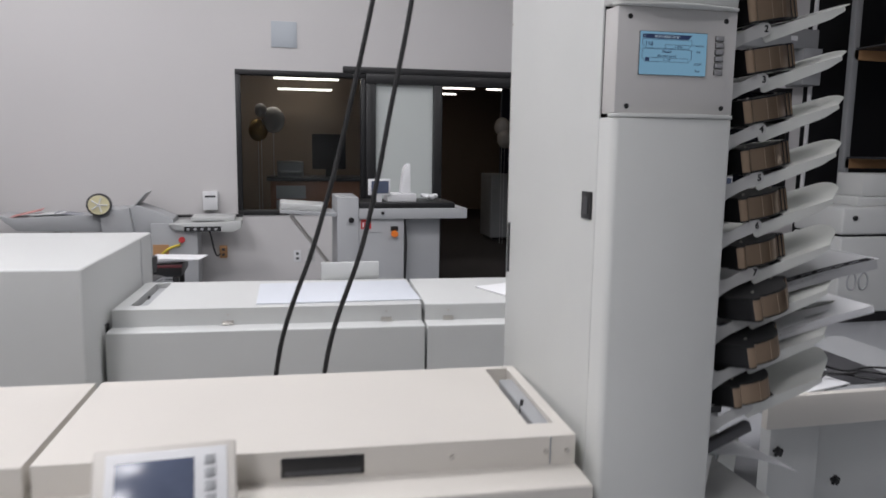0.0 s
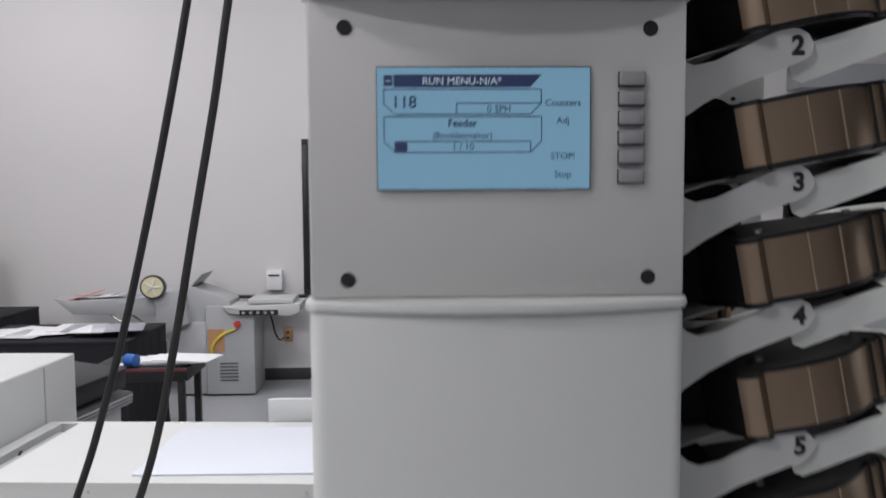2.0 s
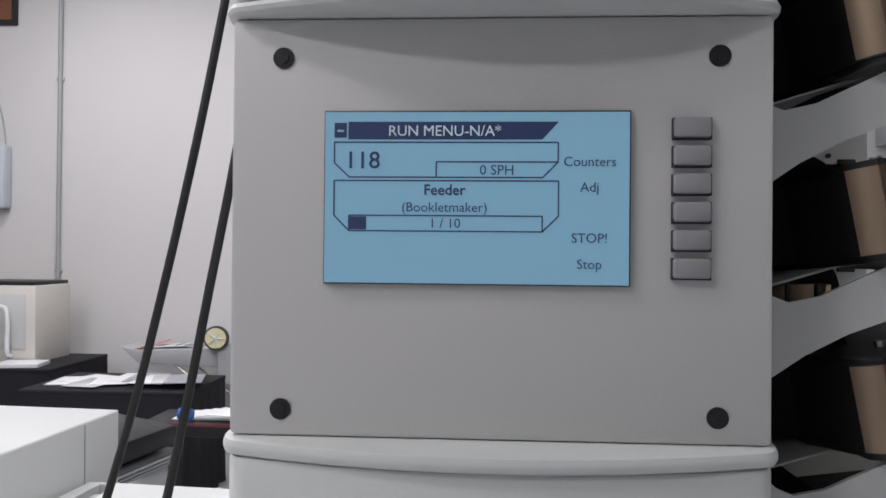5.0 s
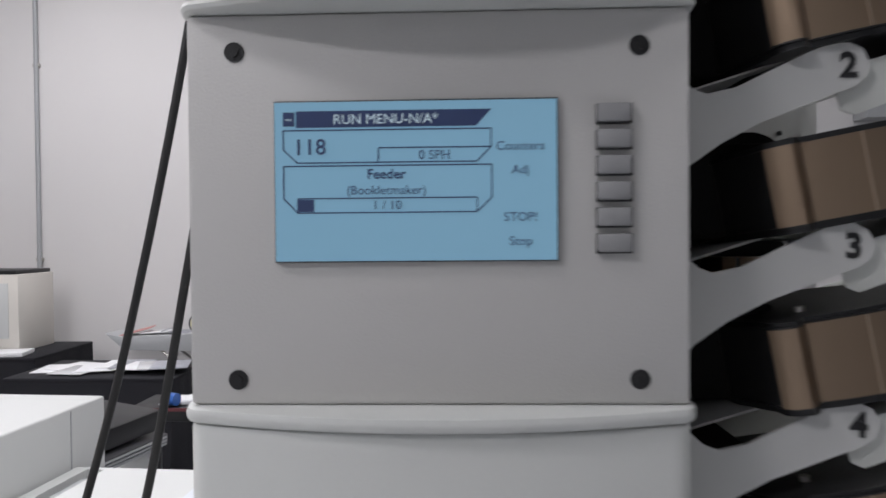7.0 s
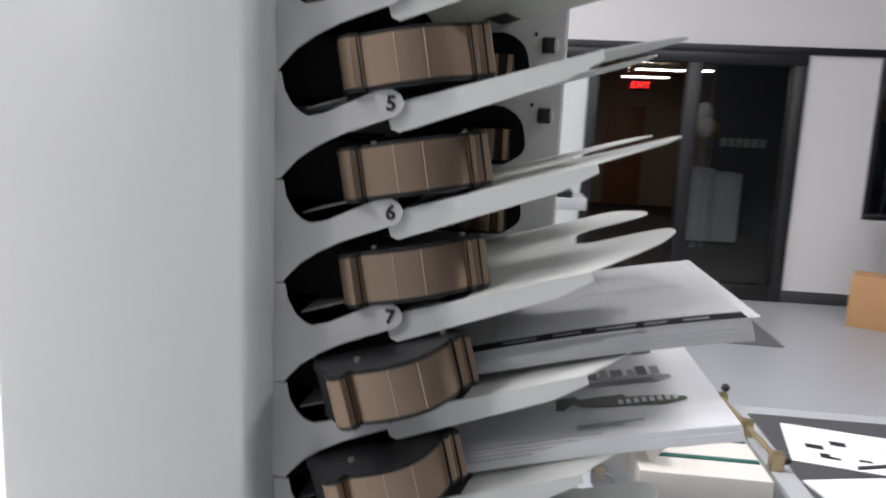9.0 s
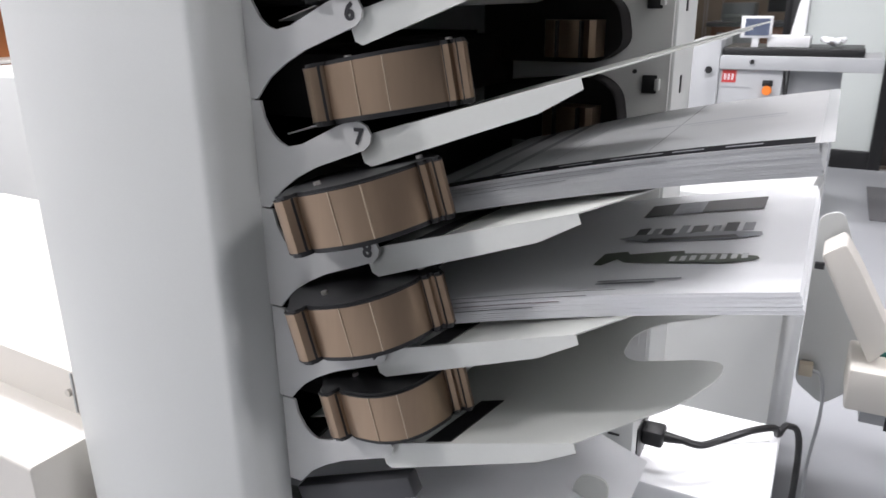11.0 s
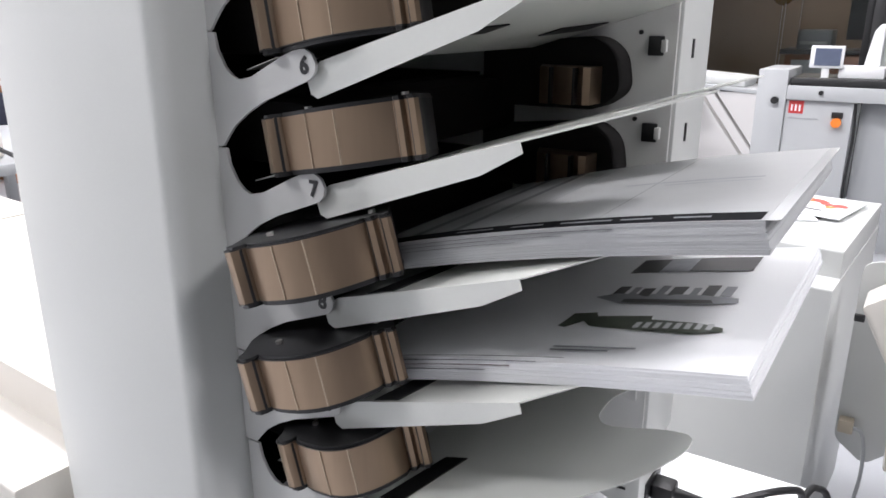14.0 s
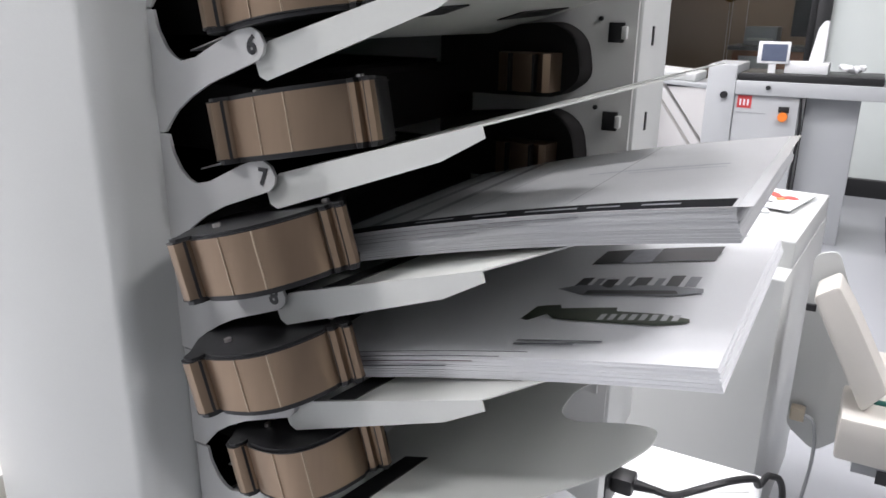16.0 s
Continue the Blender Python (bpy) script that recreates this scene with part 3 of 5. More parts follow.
for n in range(1, 11):
    dz = (5 - n) * PITCH
    dx = (n - 5) * LEAN
    x, z = BX + 0.003 + dx, BZ + dz
    if n < 10:
        part("number_lettering", moved(lettering(str(n), 0.019, 0.0002, bold=0.0007), pose(x - 0.002, BY - 0.0026, z)), M_INK, tower, "black bin number")
    if n == 5:
        continue
    again(arm5, dx, dz=dz)
    again(tray5, dx, dz=dz)
    if n in HUBS:
        hx, hy, ez, tl, yw = HUBS[n]
        hub_parts(tower, pose(hx, hy, z + 0.055 + ez, 0, 0, yw) @ pose(0, 0, 0, 0, tl, 0), 0.042 if n == 10 else 0.033)
    else:
        again(hub5, dx, dz=dz)
    for o in (rduct5, slot5, pin5, fslot5, shelf5, lip5, tongue5):
        again(o, dz=dz)


# paper in the bins
def tray_place(n, u, y, lift=0.0):
    a = radians(TILT_T)
    return Vector((BX + (n - 5) * LEAN + u * math.cos(a) - lift * math.sin(a), y, BZ + (5 - n) * PITCH + u * math.sin(a) + lift * math.cos(a)))


def stack(n, name, label, u0, u1, y0, y1, thick, sheets, m, lift=0.002, sag=0.0, seed=1, fan=0.0):
    rnd = random.Random(seed)
    ob = thing(name, tray_place(n, u0, y0), label, "paper")
    for k in range(sheets):
        a, b = thick * k / sheets, thick * (k + 0.985) / sheets
        j, i = rnd.uniform(-0.0009, 0.0009), rnd.uniform(-0.0004, 0.0004)
        bm = bmesh.new()
        nu = 10
        rows = []
        for t in range(nu + 1):
            s = t / nu
            u = u0 + (u1 - u0) * s + j
            drop = -sag * s * s + fan * (1 - s) ** 3 * (k / sheets)
            rows.append([bm.verts.new(tray_place(n, u, yy + i, lift + h + drop)) for yy in (y0, y1) for h in (a, b)])
        for p, q in zip(rows, rows[1:]):
            for c in ((0, 1), (1, 3), (3, 2), (2, 0)):
                bm.faces.new((p[c[0]], p[c[1]], q[c[1]], q[c[0]]))
        bm.faces.new([rows[0][c] for c in (0, 2, 3, 1)])
        bm.faces.new([rows[-1][c] for c in (0, 1, 3, 2)])
        bmesh.ops.recalc_face_normals(bm, faces=bm.faces)
        part("sheet_block", bm, m, ob)
    return ob


def on_stack(n, parent, u0, u1, y0, y1, lift, m, name, sag=0.0, us=(0, 1), label=""):
    """A printed patch lying on a stack, between u and y."""
    bm = bmesh.new()
    L, nu = us, 8
    rows = []
    for t in range(nu + 1):
        u = u0 + (u1 - u0) * t / nu
        s = (u - L[0]) / (L[1] - L[0])
        rows.append([bm.verts.new(tray_place(n, u, yy, lift - sag * s * s)) for yy in (y0, y1)])
    for p, q in zip(rows, rows[1:]):
        bm.faces.new((p[0], q[0], q[1], p[1]))
    part(name, bm, m, parent, label)


E8, Y8, G8, T8 = (0.02, 0.360), 0.095, 0.022, 0.0352
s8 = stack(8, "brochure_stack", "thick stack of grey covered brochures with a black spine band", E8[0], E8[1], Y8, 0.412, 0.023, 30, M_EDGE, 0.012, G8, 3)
on_stack(8, s8, E8[0] + 0.001, E8[1] + 0.010, Y8 + 0.0004, 0.414, T8 - 0.0002, M_FILM, "top_cover", G8, E8, label="glossy pale grey cover sheet")
on_stack(8, s8, 0.03, 0.358, Y8 + 0.0012, Y8 + 0.026, T8, M_BAND, "cover_band", G8, E8, label="black printed band")
for k, (a, b) in enumerate(((0.12, 0.155), (0.172, 0.20), (0.215, 0.255), (0.262, 0.285), (0.30, 0.325))):
    on_stack(8, s8, a, b, Y8 + 0.011, Y8 + 0.0155, T8 + 0.0003, M_INKG, "cover_bar", G8, E8)
on_stack(8, s8, 0.21, 0.33, 0.262, 0.267, T8, M_PRINT, "cover_bar", G8, E8)
on_stack(8, s8, 0.25, 0.33, 0.249, 0.252, T8, M_PRINT, "cover_bar", G8, E8)
E9, Y9, G9, T9 = (0.0, 0.358), 0.094, 0.020, 0.0272
s9 = stack(9, "printed_sheet_stack", "stack of white printed sheets with pictures of machines", E9[0], E9[1], Y9, 0.440, 0.018, 26, M_PAPER, 0.008, G9, 5, 0.010)


def page_poly(pts, m, lift):
    bm = bmesh.new()
    vs = []
    for u, y in pts:
        q = (u - E9[0]) / (E9[1] - E9[0])
        vs.append(bm.verts.new(tray_place(9, u, y, lift - G9 * q * q)))
    bmesh.ops.triangulate(bm, faces=[bm.faces.new(vs)])
    part("page_picture", bm, m, s9, "printed picture of a machine")


for k in range(4):
    on_stack(9, s9, 0.188 + 0.031 * k, 0.219 + 0.031 * k, 0.345, 0.398, T9, (M_INK, M_PRINT, M_INK, M_INK)[k], "page_picture", G9, E9)
for k, (a, w) in enumerate(((0.196, 0.012), (0.213, 0.007), (0.223, 0.012), (0.240, 0.008), (0.252, 0.014), (0.272, 0.007), (0.283, 0.012), (0.300, 0.010))):
    on_stack(9, s9, a, a + w, 0.262, 0.296 - 0.004 * (k % 3), T9, M_INKG if k % 2 else M_INK, "page_picture", G9, E9)
page_poly([(0.182, 0.262), (0.215, 0.240), (0.295, 0.236), (0.320, 0.244), (0.318, 0.256), (0.280, 0.266), (0.200, 0.272)], M_INKG, T9 + 0.0002)
page_poly([(0.215, 0.243), (0.300, 0.240), (0.296, 0.250), (0.215, 0.254)], M_INK, T9 + 0.0005)
page_poly([(0.180, 0.178), (0.188, 0.174), (0.200, 0.190), (0.210, 0.178), (0.224, 0.174), (0.300, 0.164), (0.324, 0.172), (0.322, 0.180), (0.300, 0.190), (0.260, 0.196), (0.258, 0.205), (0.242, 0.205), (0.240, 0.196), (0.208, 0.204), (0.204, 0.214), (0.182, 0.212)], M_OLIVE, T9 + 0.0002)
for k in range(8):
    on_stack(9, s9, 0.250 + 0.0085 * k, 0.255 + 0.0085 * k, 0.174, 0.188, T9 + 0.0005, M_PAPERG, "page_picture", G9, E9)
for a, b, c in ((0.05, 0.12, 0.22), (0.05, 0.14, 0.208), (0.05, 0.11, 0.196), (0.20, 0.27, 0.125), (0.20, 0.25, 0.118)):
    on_stack(9, s9, a, b, c, c + 0.003, T9 + 0.0006, M_INKG, "page_text_bar", G9, E9)
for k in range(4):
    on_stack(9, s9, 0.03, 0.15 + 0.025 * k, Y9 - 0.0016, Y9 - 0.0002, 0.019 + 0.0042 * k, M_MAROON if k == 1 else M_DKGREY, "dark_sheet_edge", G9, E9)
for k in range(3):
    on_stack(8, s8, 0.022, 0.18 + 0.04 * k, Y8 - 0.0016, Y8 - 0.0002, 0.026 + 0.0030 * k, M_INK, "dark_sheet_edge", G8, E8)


# ---- the booklet making line ----
def hood(x0, x1, y0, y1, z0, z1):
    """A cover with slightly rounded upper edges, as a section along x."""
    return prism(bmesh.new(), rounded([(y0, z0), (y0, z1), (y1, z1), (y1, z0)], [0, 0.006, 0.006, 0], 4), "x", x0, x1, 0.002)


def module(name, x0, x1, y0, y1, top, mat_body, label, slot_side=None, ledge=0.10, lip=0.062):
    """A floor standing machine: a lower body with a ledge, and a hinged top cover set back on it."""
    ob = thing(name, ((x0 + x1) / 2, (y0 + y1) / 2, 0), label, "machine")
    part("body", hood(x0, x1, y0 - ledge, y1 + 0.01, 0.08, top - lip), mat_body, ob, "lower cabinet body")
    if slot_side is None:
        part("top_cover", hood(x0 + 0.002, x1 - 0.002, y0, y1, top - lip, top), mat_body, ob, "lift up top cover")
    else:
        s0, s1 = (x1 - 0.084, x1 - 0.026) if slot_side == "R" else (x0 + 0.048, x0 + 0.108)
        a, b = y0 + 0.07, y1 - 0.02
        bm = bmesh.new()
        for q in ((x0 + 0.002, s0, y0, y1), (s1, x1 - 0.002, y0, y1), (s0, s1, y0, a), (s0, s1, b, y1)):
            box(bm, q[0], q[1], q[2], q[3], top - lip, top)
        bmesh.ops.remove_doubles(bm, verts=bm.verts, dist=1e-5)
        cover = part("top_cover", bm, mat_body, ob, "top cover with a long open slot")
        part("slot_floor", boxed(s0, s1, a, b, top - lip, top - lip + 0.003), M_DKGREY, cover)
        part("slot_guide", boxed(s0 + 0.022, s1 - 0.001, a + 0.01, b - 0.06, top - 0.03, top - 0.010, 0.002), M_MID, cover)
        part("slot_lever", cyl(bmesh.new(), (s0 + 0.02, (a + b) / 2 - 0.07, top - 0.03), (s0 + 0.03, (a + b) / 2 - 0.05, top + 0.001), 0.004, 8), M_BLACK, cover)
    for fx in (x0 + 0.08, x1 - 0.08):
        for fy in (y0 - ledge + 0.08, y1 - 0.06):
            part("foot", cyl(bmesh.new(), (fx, fy, 0), (fx, fy, 0.085), 0.025, 12), M_DKGREY, ob)
    return ob


m1 = module("booklet_maker", -1.180, -0.140, 0.077, 0.555, 0.920, M_CREAM, "cream booklet maker cabinet with a slotted top cover", "R")
grip = part("grip_recess", boxed(-0.735, -0.575, 0.0745, 0.082, 0.866, 0.906, 0.003), M_BLACK, m1, "black recessed hand grip")
part("grip_edge", boxed(-0.728, -0.582, 0.073, 0.0765, 0.869, 0.880, 0.002), M_DKGREY, grip)
part("cover_joint", boxed(-0.197, -0.194, 0.075, 0.0785, 0.862, 0.918), M_MID, m1)
for bx in (-0.40, -0.205, -0.16):
    part("bolt", cyl(bmesh.new(), (bx, 0.0725, 0.888), (bx, 0.078, 0.888), 0.005, 10), M_STEEL, m1)
kp = thing("keypad_console", (-0.95, 0.02, 0.84), "small cream operator console with a grey blue display", "control console")
kpose = pose(-0.928, -0.012, 0.903, -38, 0, 6)
kb = part("console_case", moved(boxed(-0.120, 0.120, -0.018, 0.018, -0.085, 0.075, 0.008), kpose), M_CREAM, kp)
part("console_face", moved(boxed(-0.098, 0.104, -0.0205, -0.016, -0.075, 0.062, 0.002), kpose), M_PAPER, kb)
part("console_display", moved(boxed(-0.082, 0.048, -0.0225, -0.018, -0.070, 0.045, 0.001), kpose), M_SCREENOFF, kb, "dim blue grey display")
for k in range(5):
    part("console_key", moved(boxed(0.066, 0.084, -0.0235, -0.018, 0.030 - 0.023 * k, 0.047 - 0.023 * k, 0.002), kpose), M_MID, kb)
part("console_foot", boxed(-0.99, -0.85, 0.01, 0.07, 0.859, 0.89, 0.004), M_CREAM, kp)
m1b = module("trimmer_cabinet", -2.35, -1.190, 0.077, 0.555, 0.920, M_CREAM, "cream trimmer cabinet joined to the booklet maker")

m2 = module("conveyor_cabinet", -1.30, -0.190, 1.375, 1.905, 0.908, M_GREYW, "pale grey feeder cabinet with hinged top cover", "L", 0.085)
m2b = module("end_cabinet", -0.180, 0.580, 1.375, 1.905, 0.908, M_GREYW, "pale grey end cabinet with papers on its top cover", None, 0.085)


def hinge(parent, x):
    h = part("hinge", boxed(x - 0.020, x + 0.020, 1.368, 1.376, 0.852, 0.862, 0.002), M_STEEL, parent, "small steel catch")
    part("hinge_pin", cyl(bmesh.new(), (x - 0.02, 1.366, 0.851), (x + 0.02, 1.366, 0.851), 0.004, 8), M_STEEL, h)
    part("rivet", cyl(bmesh.new(), (x, 1.371, 0.884), (x, 1.377, 0.884), 0.004, 8), M_STEEL, h)


for x in (-0.90, -0.325):
    hinge(m2, x)
for x in (-0.09, 0.46):
    hinge(m2b, x)
solid("paper_sheet", moved(boxed(-0.31, 0.31, -0.20, 0.20, 0, 0.004, 0.001), pose(-0.50, 1.655, 0.909, 0, 0, -1.5)), M_SHEET, "large blank white sheet on the feeder cabinet", "paper", (-0.5, 1.655, 0.909))
m3 = thing("feeder_box", (-1.75, 1.6, 0), "tall pale grey feeder cabinet", "machine")
part("cabinet", boxed(-2.62, -1.315, 1.12, 2.10, 0.06, 1.10, 0.008, 3), M_GREYW, m3)
part("panel_joint", boxed(-1.3165, -1.3135, 1.90, 1.906, 0.5, 1.09), M_MID, m3)
part("plinth", boxed(-2.57, -1.36, 1.17, 2.05, 0.0, 0.062), M_DKGREY, m3)
part("lock_block", boxed(-1.318, -1.305, 1.35, 1.372, 0.825, 0.865, 0.002), M_BLACK, m3)

def turn_line(ob, cx, cy, LINE=-4.0):
    # turns a thing of the line about one point, so that the row runs slightly askew to the tower
    m = Matrix.Translation((cx, cy, 0)) @ pose(0, 0, 0, 0, 0, LINE) @ Matrix.Translation((-cx, -cy, 0))
    ob.location = m @ ob.location
    ob.rotation_euler[2] = radians(LINE)


for ob in (m1, m1b, kp):
    turn_line(ob, -0.67, 0.30, -3.0)
for ob in (m2, m2b, m3):
    turn_line(ob, -0.19, 1.60)

# cables hanging from the ceiling
for pts in (((-0.80, 0.865, 0.0), (-0.775, 0.862, 0.5), (-0.738, 0.858, 0.9), (-0.640, 0.85, 1.20), (-0.582, 0.85, 1.40), (-0.533, 0.85, 1.60), (-0.492, 0.848, 1.78), (-0.456, 0.845, 1.95), (-0.395, 0.835, 2.25), (-0.26, 0.79, 2.85), (0.0, 0.66, CEIL)),
            ((-0.66, 0.79, 0.0), (-0.64, 0.785, 0.5), (-0.605, 0.78, 0.9), (-0.510, 0.775, 1.20), (-0.464, 0.77, 1.40), (-0.426, 0.77, 1.60), (-0.386, 0.765, 1.80), (-0.360, 0.76, 1.95), (-0.305, 0.745, 2.25), (-0.19, 0.70, 2.85), (0.06, 0.58, CEIL))):
    solid("hanging_cable", tube(bmesh.new(), pts, 0.0070, 10), M_RUBBER, "thick black power cable hanging from the ceiling", "cable", pts[0], group="hanging cables")
solid("sheet_guard", boxed(-0.545, -0.29, 1.93, 1.945, 0.90, 0.985, 0.004), M_GREYW, "low white guard standing behind the feeder cabinet", "guard", (-0.42, 1.94, 0.90))

# ---- below and beside the tower ----
for i, (n0, z0) in enumerate(((9, 0.0), (10, 0.0))):
    t0 = BZ + (5 - n0) * PITCH
    part("tray_bracket", prism(bmesh.new(), rounded([(0.30, t0 - 0.035), (0.40, t0 - 0.045), (0.40, t0 + 0.012), (0.345, t0 + 0.006)], [0.004, 0.002, 0.002, 0.015], 4), "y", 0.470, 0.474), M_ARM, tower)
chute = thing("paper_chute", (0.2, 0.3, 0.70), "pale sheet metal output chute holding drooping sheets", "paper chute")
bm = bmesh.new()
rows = []
for i in range(13):
    s = i / 12
    x, z = 0.03 + 0.40 * s, 0.80 - 0.05 * s + 0.035 * math.sin(math.pi * s)
    rows.append([bm.verts.new((x, y, z + 0.012 * math.cos((y - 0.1) * 9))) for y in (0.10, 0.17, 0.24, 0.31, 0.38, 0.45)])
for p, q in zip(rows, rows[1:]):
    for k in range(5):
        bm.faces.new((p[k], q[k], q[k + 1], p[k + 1]))
bmesh.ops.solidify(bm, geom=bm.faces[:], thickness=0.003)
part("drooping_sheet", bm, M_PAPER, chute, "curved pale sheet of paper")
part("chute_floor", moved(boxed(-0.08, 0.36, 0.085, 0.47, 0.70, 0.706, 0.002), Matrix.Identity(4)), M_ARM, chute)
part("paddle", moved(boxed(-0.072, 0.072, -0.010, 0.010, -0.012, 0.012, 0.003), pose(0.205, 0.075, 0.872, 0, -20, 4)), M_DKGREY, chute, "dark grey paddle")
part("flap", prism(bmesh.new(), rounded([(0.335, 0.62), (0.40, 0.62), (0.415, 0.80), (0.375, 0.80)], 0.02, 4), "y", 0.30, 0.304), M_TRAY, chute)
part("guide_plate", moved(boxed(0.0, 0.06, 0.0, 0.003, -0.15, 0.02, 0.001), pose(0.18, 0.13, 0.80, 8, 0, 20)), M_TRAY, chute)
part("lower_cover", boxed(0.125, 0.24, 0.09, 0.475, 0.05, 0.66, 0.005), M_WHITE, chute)
part("support_leg", boxed(0.30, 0.33, 0.10, 0.13, 0.0, 0.70, 0.003), M_WHITE, chute)
part("support_leg", boxed(0.30, 0.33, 0.43, 0.46, 0.0, 0.70, 0.003), M_WHITE, chute)

part("power_bracket", boxed(0.262, 0.30, 0.56, 0.623, 0.735, 0.80, 0.002), M_WHITE, tower)
eb = part("power_box", boxed(0.262, 0.372, 0.623, 0.748, 0.575, 0.735, 0.003), M_WHITE, tower, "white power inlet box with vent slits")
for k in range(2):
    for j in range(2):
        part("vent_slit", boxed(0.285 + 0.045 * j, 0.305 + 0.045 * j, 0.6215, 0.625, 0.655 + 0.022 * k, 0.659 + 0.022 * k), M_BLACK, eb)
part("inlet", boxed(0.371, 0.375, 0.655, 0.735, 0.585, 0.655, 0.002), M_BLACK, eb)
part("rocker_switch", boxed(0.371, 0.3745, 0.68, 0.71, 0.675, 0.705, 0.002), M_MID, eb)
cord = thing("power_cord", (0.40, 0.70, 0.62), "black power cord plugged into the tower", "cable")
pl = part("plug", boxed(0.374, 0.412, 0.675, 0.715, 0.615, 0.645, 0.006), M_BLACK, cord)
part("plug_neck", cyl(bmesh.new(), (0.41, 0.695, 0.63), (0.445, 0.70, 0.628), 0.010, 12, 0.006), M_BLACK, cord)
part("cord", tube(bmesh.new(), [(0.44, 0.70, 0.628), (0.47, 0.715, 0.618), (0.50, 0.75, 0.617), (0.545, 0.80, 0.62), (0.578, 0.86, 0.60), (0.585, 0.90, 0.565), (0.60, 0.95, 0.56), (0.625, 0.98, 0.5), (0.63, 1.0, 0.2), (0.66, 1.02, 0.01)], 0.0065, 8), M_RUBBER, cord)
wb = thing("white_carton", (0.445, 0.81, 0), "plain white box with a lid beside the tower", "box")
part("body", boxed(0.304, 0.586, 0.664, 0.952, 0.0, 0.50, 0.004), M_PAPER, wb)
part("lid", boxed(0.300, 0.590, 0.660, 0.956, 0.47, 0.552, 0.006), M_PAPER, wb)
part("lid_crease", moved(boxed(-0.15, 0.15, -0.0012, 0.0012, 0.0, 0.0012), pose(0.445, 0.81, 0.552, 0, 0, 32)), M_GREYW, wb)

# delivery arm and conveyor at the end of the line
arm = thing("delivery_conveyor", (0.85, 1.36, 0), "white delivery conveyor with two green belts", "conveyor")
part("hinge_plate", prism(bmesh.new(), rounded([(0.60, 0.885), (0.645, 0.90), (0.71, 0.735), (0.765, 0.64), (0.75, 0.50), (0.665, 0.42), (0.60, 0.47)], 0.02, 4), "y", 1.33, 1.338), M_GREYW, arm)
part("guard_arm", prism(bmesh.new(), rounded([(0.612, 0.83), (0.655, 0.862), (0.695, 0.80), (0.775, 0.655), (0.735, 0.60)], 0.012, 4), "y", 1.21, 1.315, 0.004), M_CREAM, arm)
part("guard_latch", boxed(0.603, 0.622, 1.205, 1.215, 0.80, 0.815, 0.002), M_BLACK, arm)
deck = part("deck", boxed(0.70, 1.030, 1.17, 1.57, 0.505, 0.600, 0.006), M_CREAM, arm)
for y in (1.275, 1.405):
    part("belt", boxed(0.745, 1.022, y - 0.010, y + 0.010, 0.598, 0.6035, 0.001), M_GREEN, deck, "dark green conveyor belt")
part("hook", moved(boxed(-0.012, 0.012, -0.02, 0.02, 0, 0.03, 0.004), pose(0.985, 1.43, 0.60)), M_BLACK, deck)
part("under_slot", boxed(0.78, 0.96, 1.166, 1.172, 0.475, 0.503), M_BLACK, arm)
part("under_frame", boxed(0.74, 1.0, 1.25, 1.5, 0.44, 0.505), M_MID, arm)
for y in (1.27, 1.48):
    part("leg", boxed(0.86, 0.90, y - 0.02, y + 0.02, 0.0, 0.44, 0.003), M_MID, arm)
part("connector", boxed(0.605, 0.635, 1.300, 1.328, 0.50, 0.53, 0.003), M_BEIGE, arm, "yellowed cable connector")
part("thin_cable", tube(bmesh.new(), [(0.63, 1.31, 0.515), (0.655, 1.30, 0.505), (0.665, 1.29, 0.42), (0.655, 1.28, 0.25), (0.67, 1.27, 0.01)], 0.004, 8), M_MID, arm)

st = thing("stacker_table", (1.45, 1.4, 0), "cream stacker table with side rods and a printed sheet", "machine")
part("front_rail", boxed(1.03, 2.05, 0.985, 1.02, 0.465, 0.592, 0.006), M_CREAM, st)
part("top_plate", boxed(1.06, 2.05, 1.022, 1.78, 0.50, 0.575, 0.004), M_MID, st)
part("recess", boxed(1.12, 1.75, 1.10, 1.70, 0.5755, 0.579), M_DKGREY, st)
for sx in (1.085, 1.80):
    part("leg_panel", boxed(sx, sx + 0.22, 1.03, 1.09, 0.0, 0.465, 0.004), M_GREYW, st)
    part("leg_panel", boxed(sx, sx + 0.22, 1.68, 1.74, 0.0, 0.5, 0.004), M_GREYW, st)
part("lower_panel", boxed(1.31, 1.80, 1.06, 1.07, 0.02, 0.44, 0.003), M_GREYW, st)


def star_knob(x, z):
    bm = bmesh.new()
    for k in range(5):
        a = 2 * math.pi * k / 5 + 0.3
        cyl(bm, (x, 1.018, z), (x + 0.020 * math.cos(a), 1.018, z + 0.020 * math.sin(a)), 0.007, 8)
    cyl(bm, (x, 1.005, z), (x, 1.03, z), 0.011, 12)
    part("star_knob", bm, M_BLACK, st, "black star shaped knob")


star_knob(1.115, 0.36)
star_knob(1.385, 0.22)
rod = part("side_rod", cyl(bmesh.new(), (1.045, 1.74, 0.607), (1.075, 1.30, 0.607), 0.008, 10), M_BRASS, st, "brass side rod with knobs")
for p in ((1.045, 1.74), (1.075, 1.30), (1.06, 1.52)):
    part("rod_block", boxed(p[0] - 0.018, p[0] + 0.018, p[1] - 0.014, p[1] + 0.014, 0.574, 0.625, 0.003), M_BRASS, rod)
part("rod_knob", ball(bmesh.new(), (1.055, 1.745, 0.642), 0.014), M_BLACK, rod)
part("rod_knob", ball(bmesh.new(), (1.10, 1.30, 0.605), 0.013), M_BLACK, rod)
sh = thing("printed_sheet", (1.35, 1.42, 0.58), "white sheet printed with black figures on the stacker", "paper")
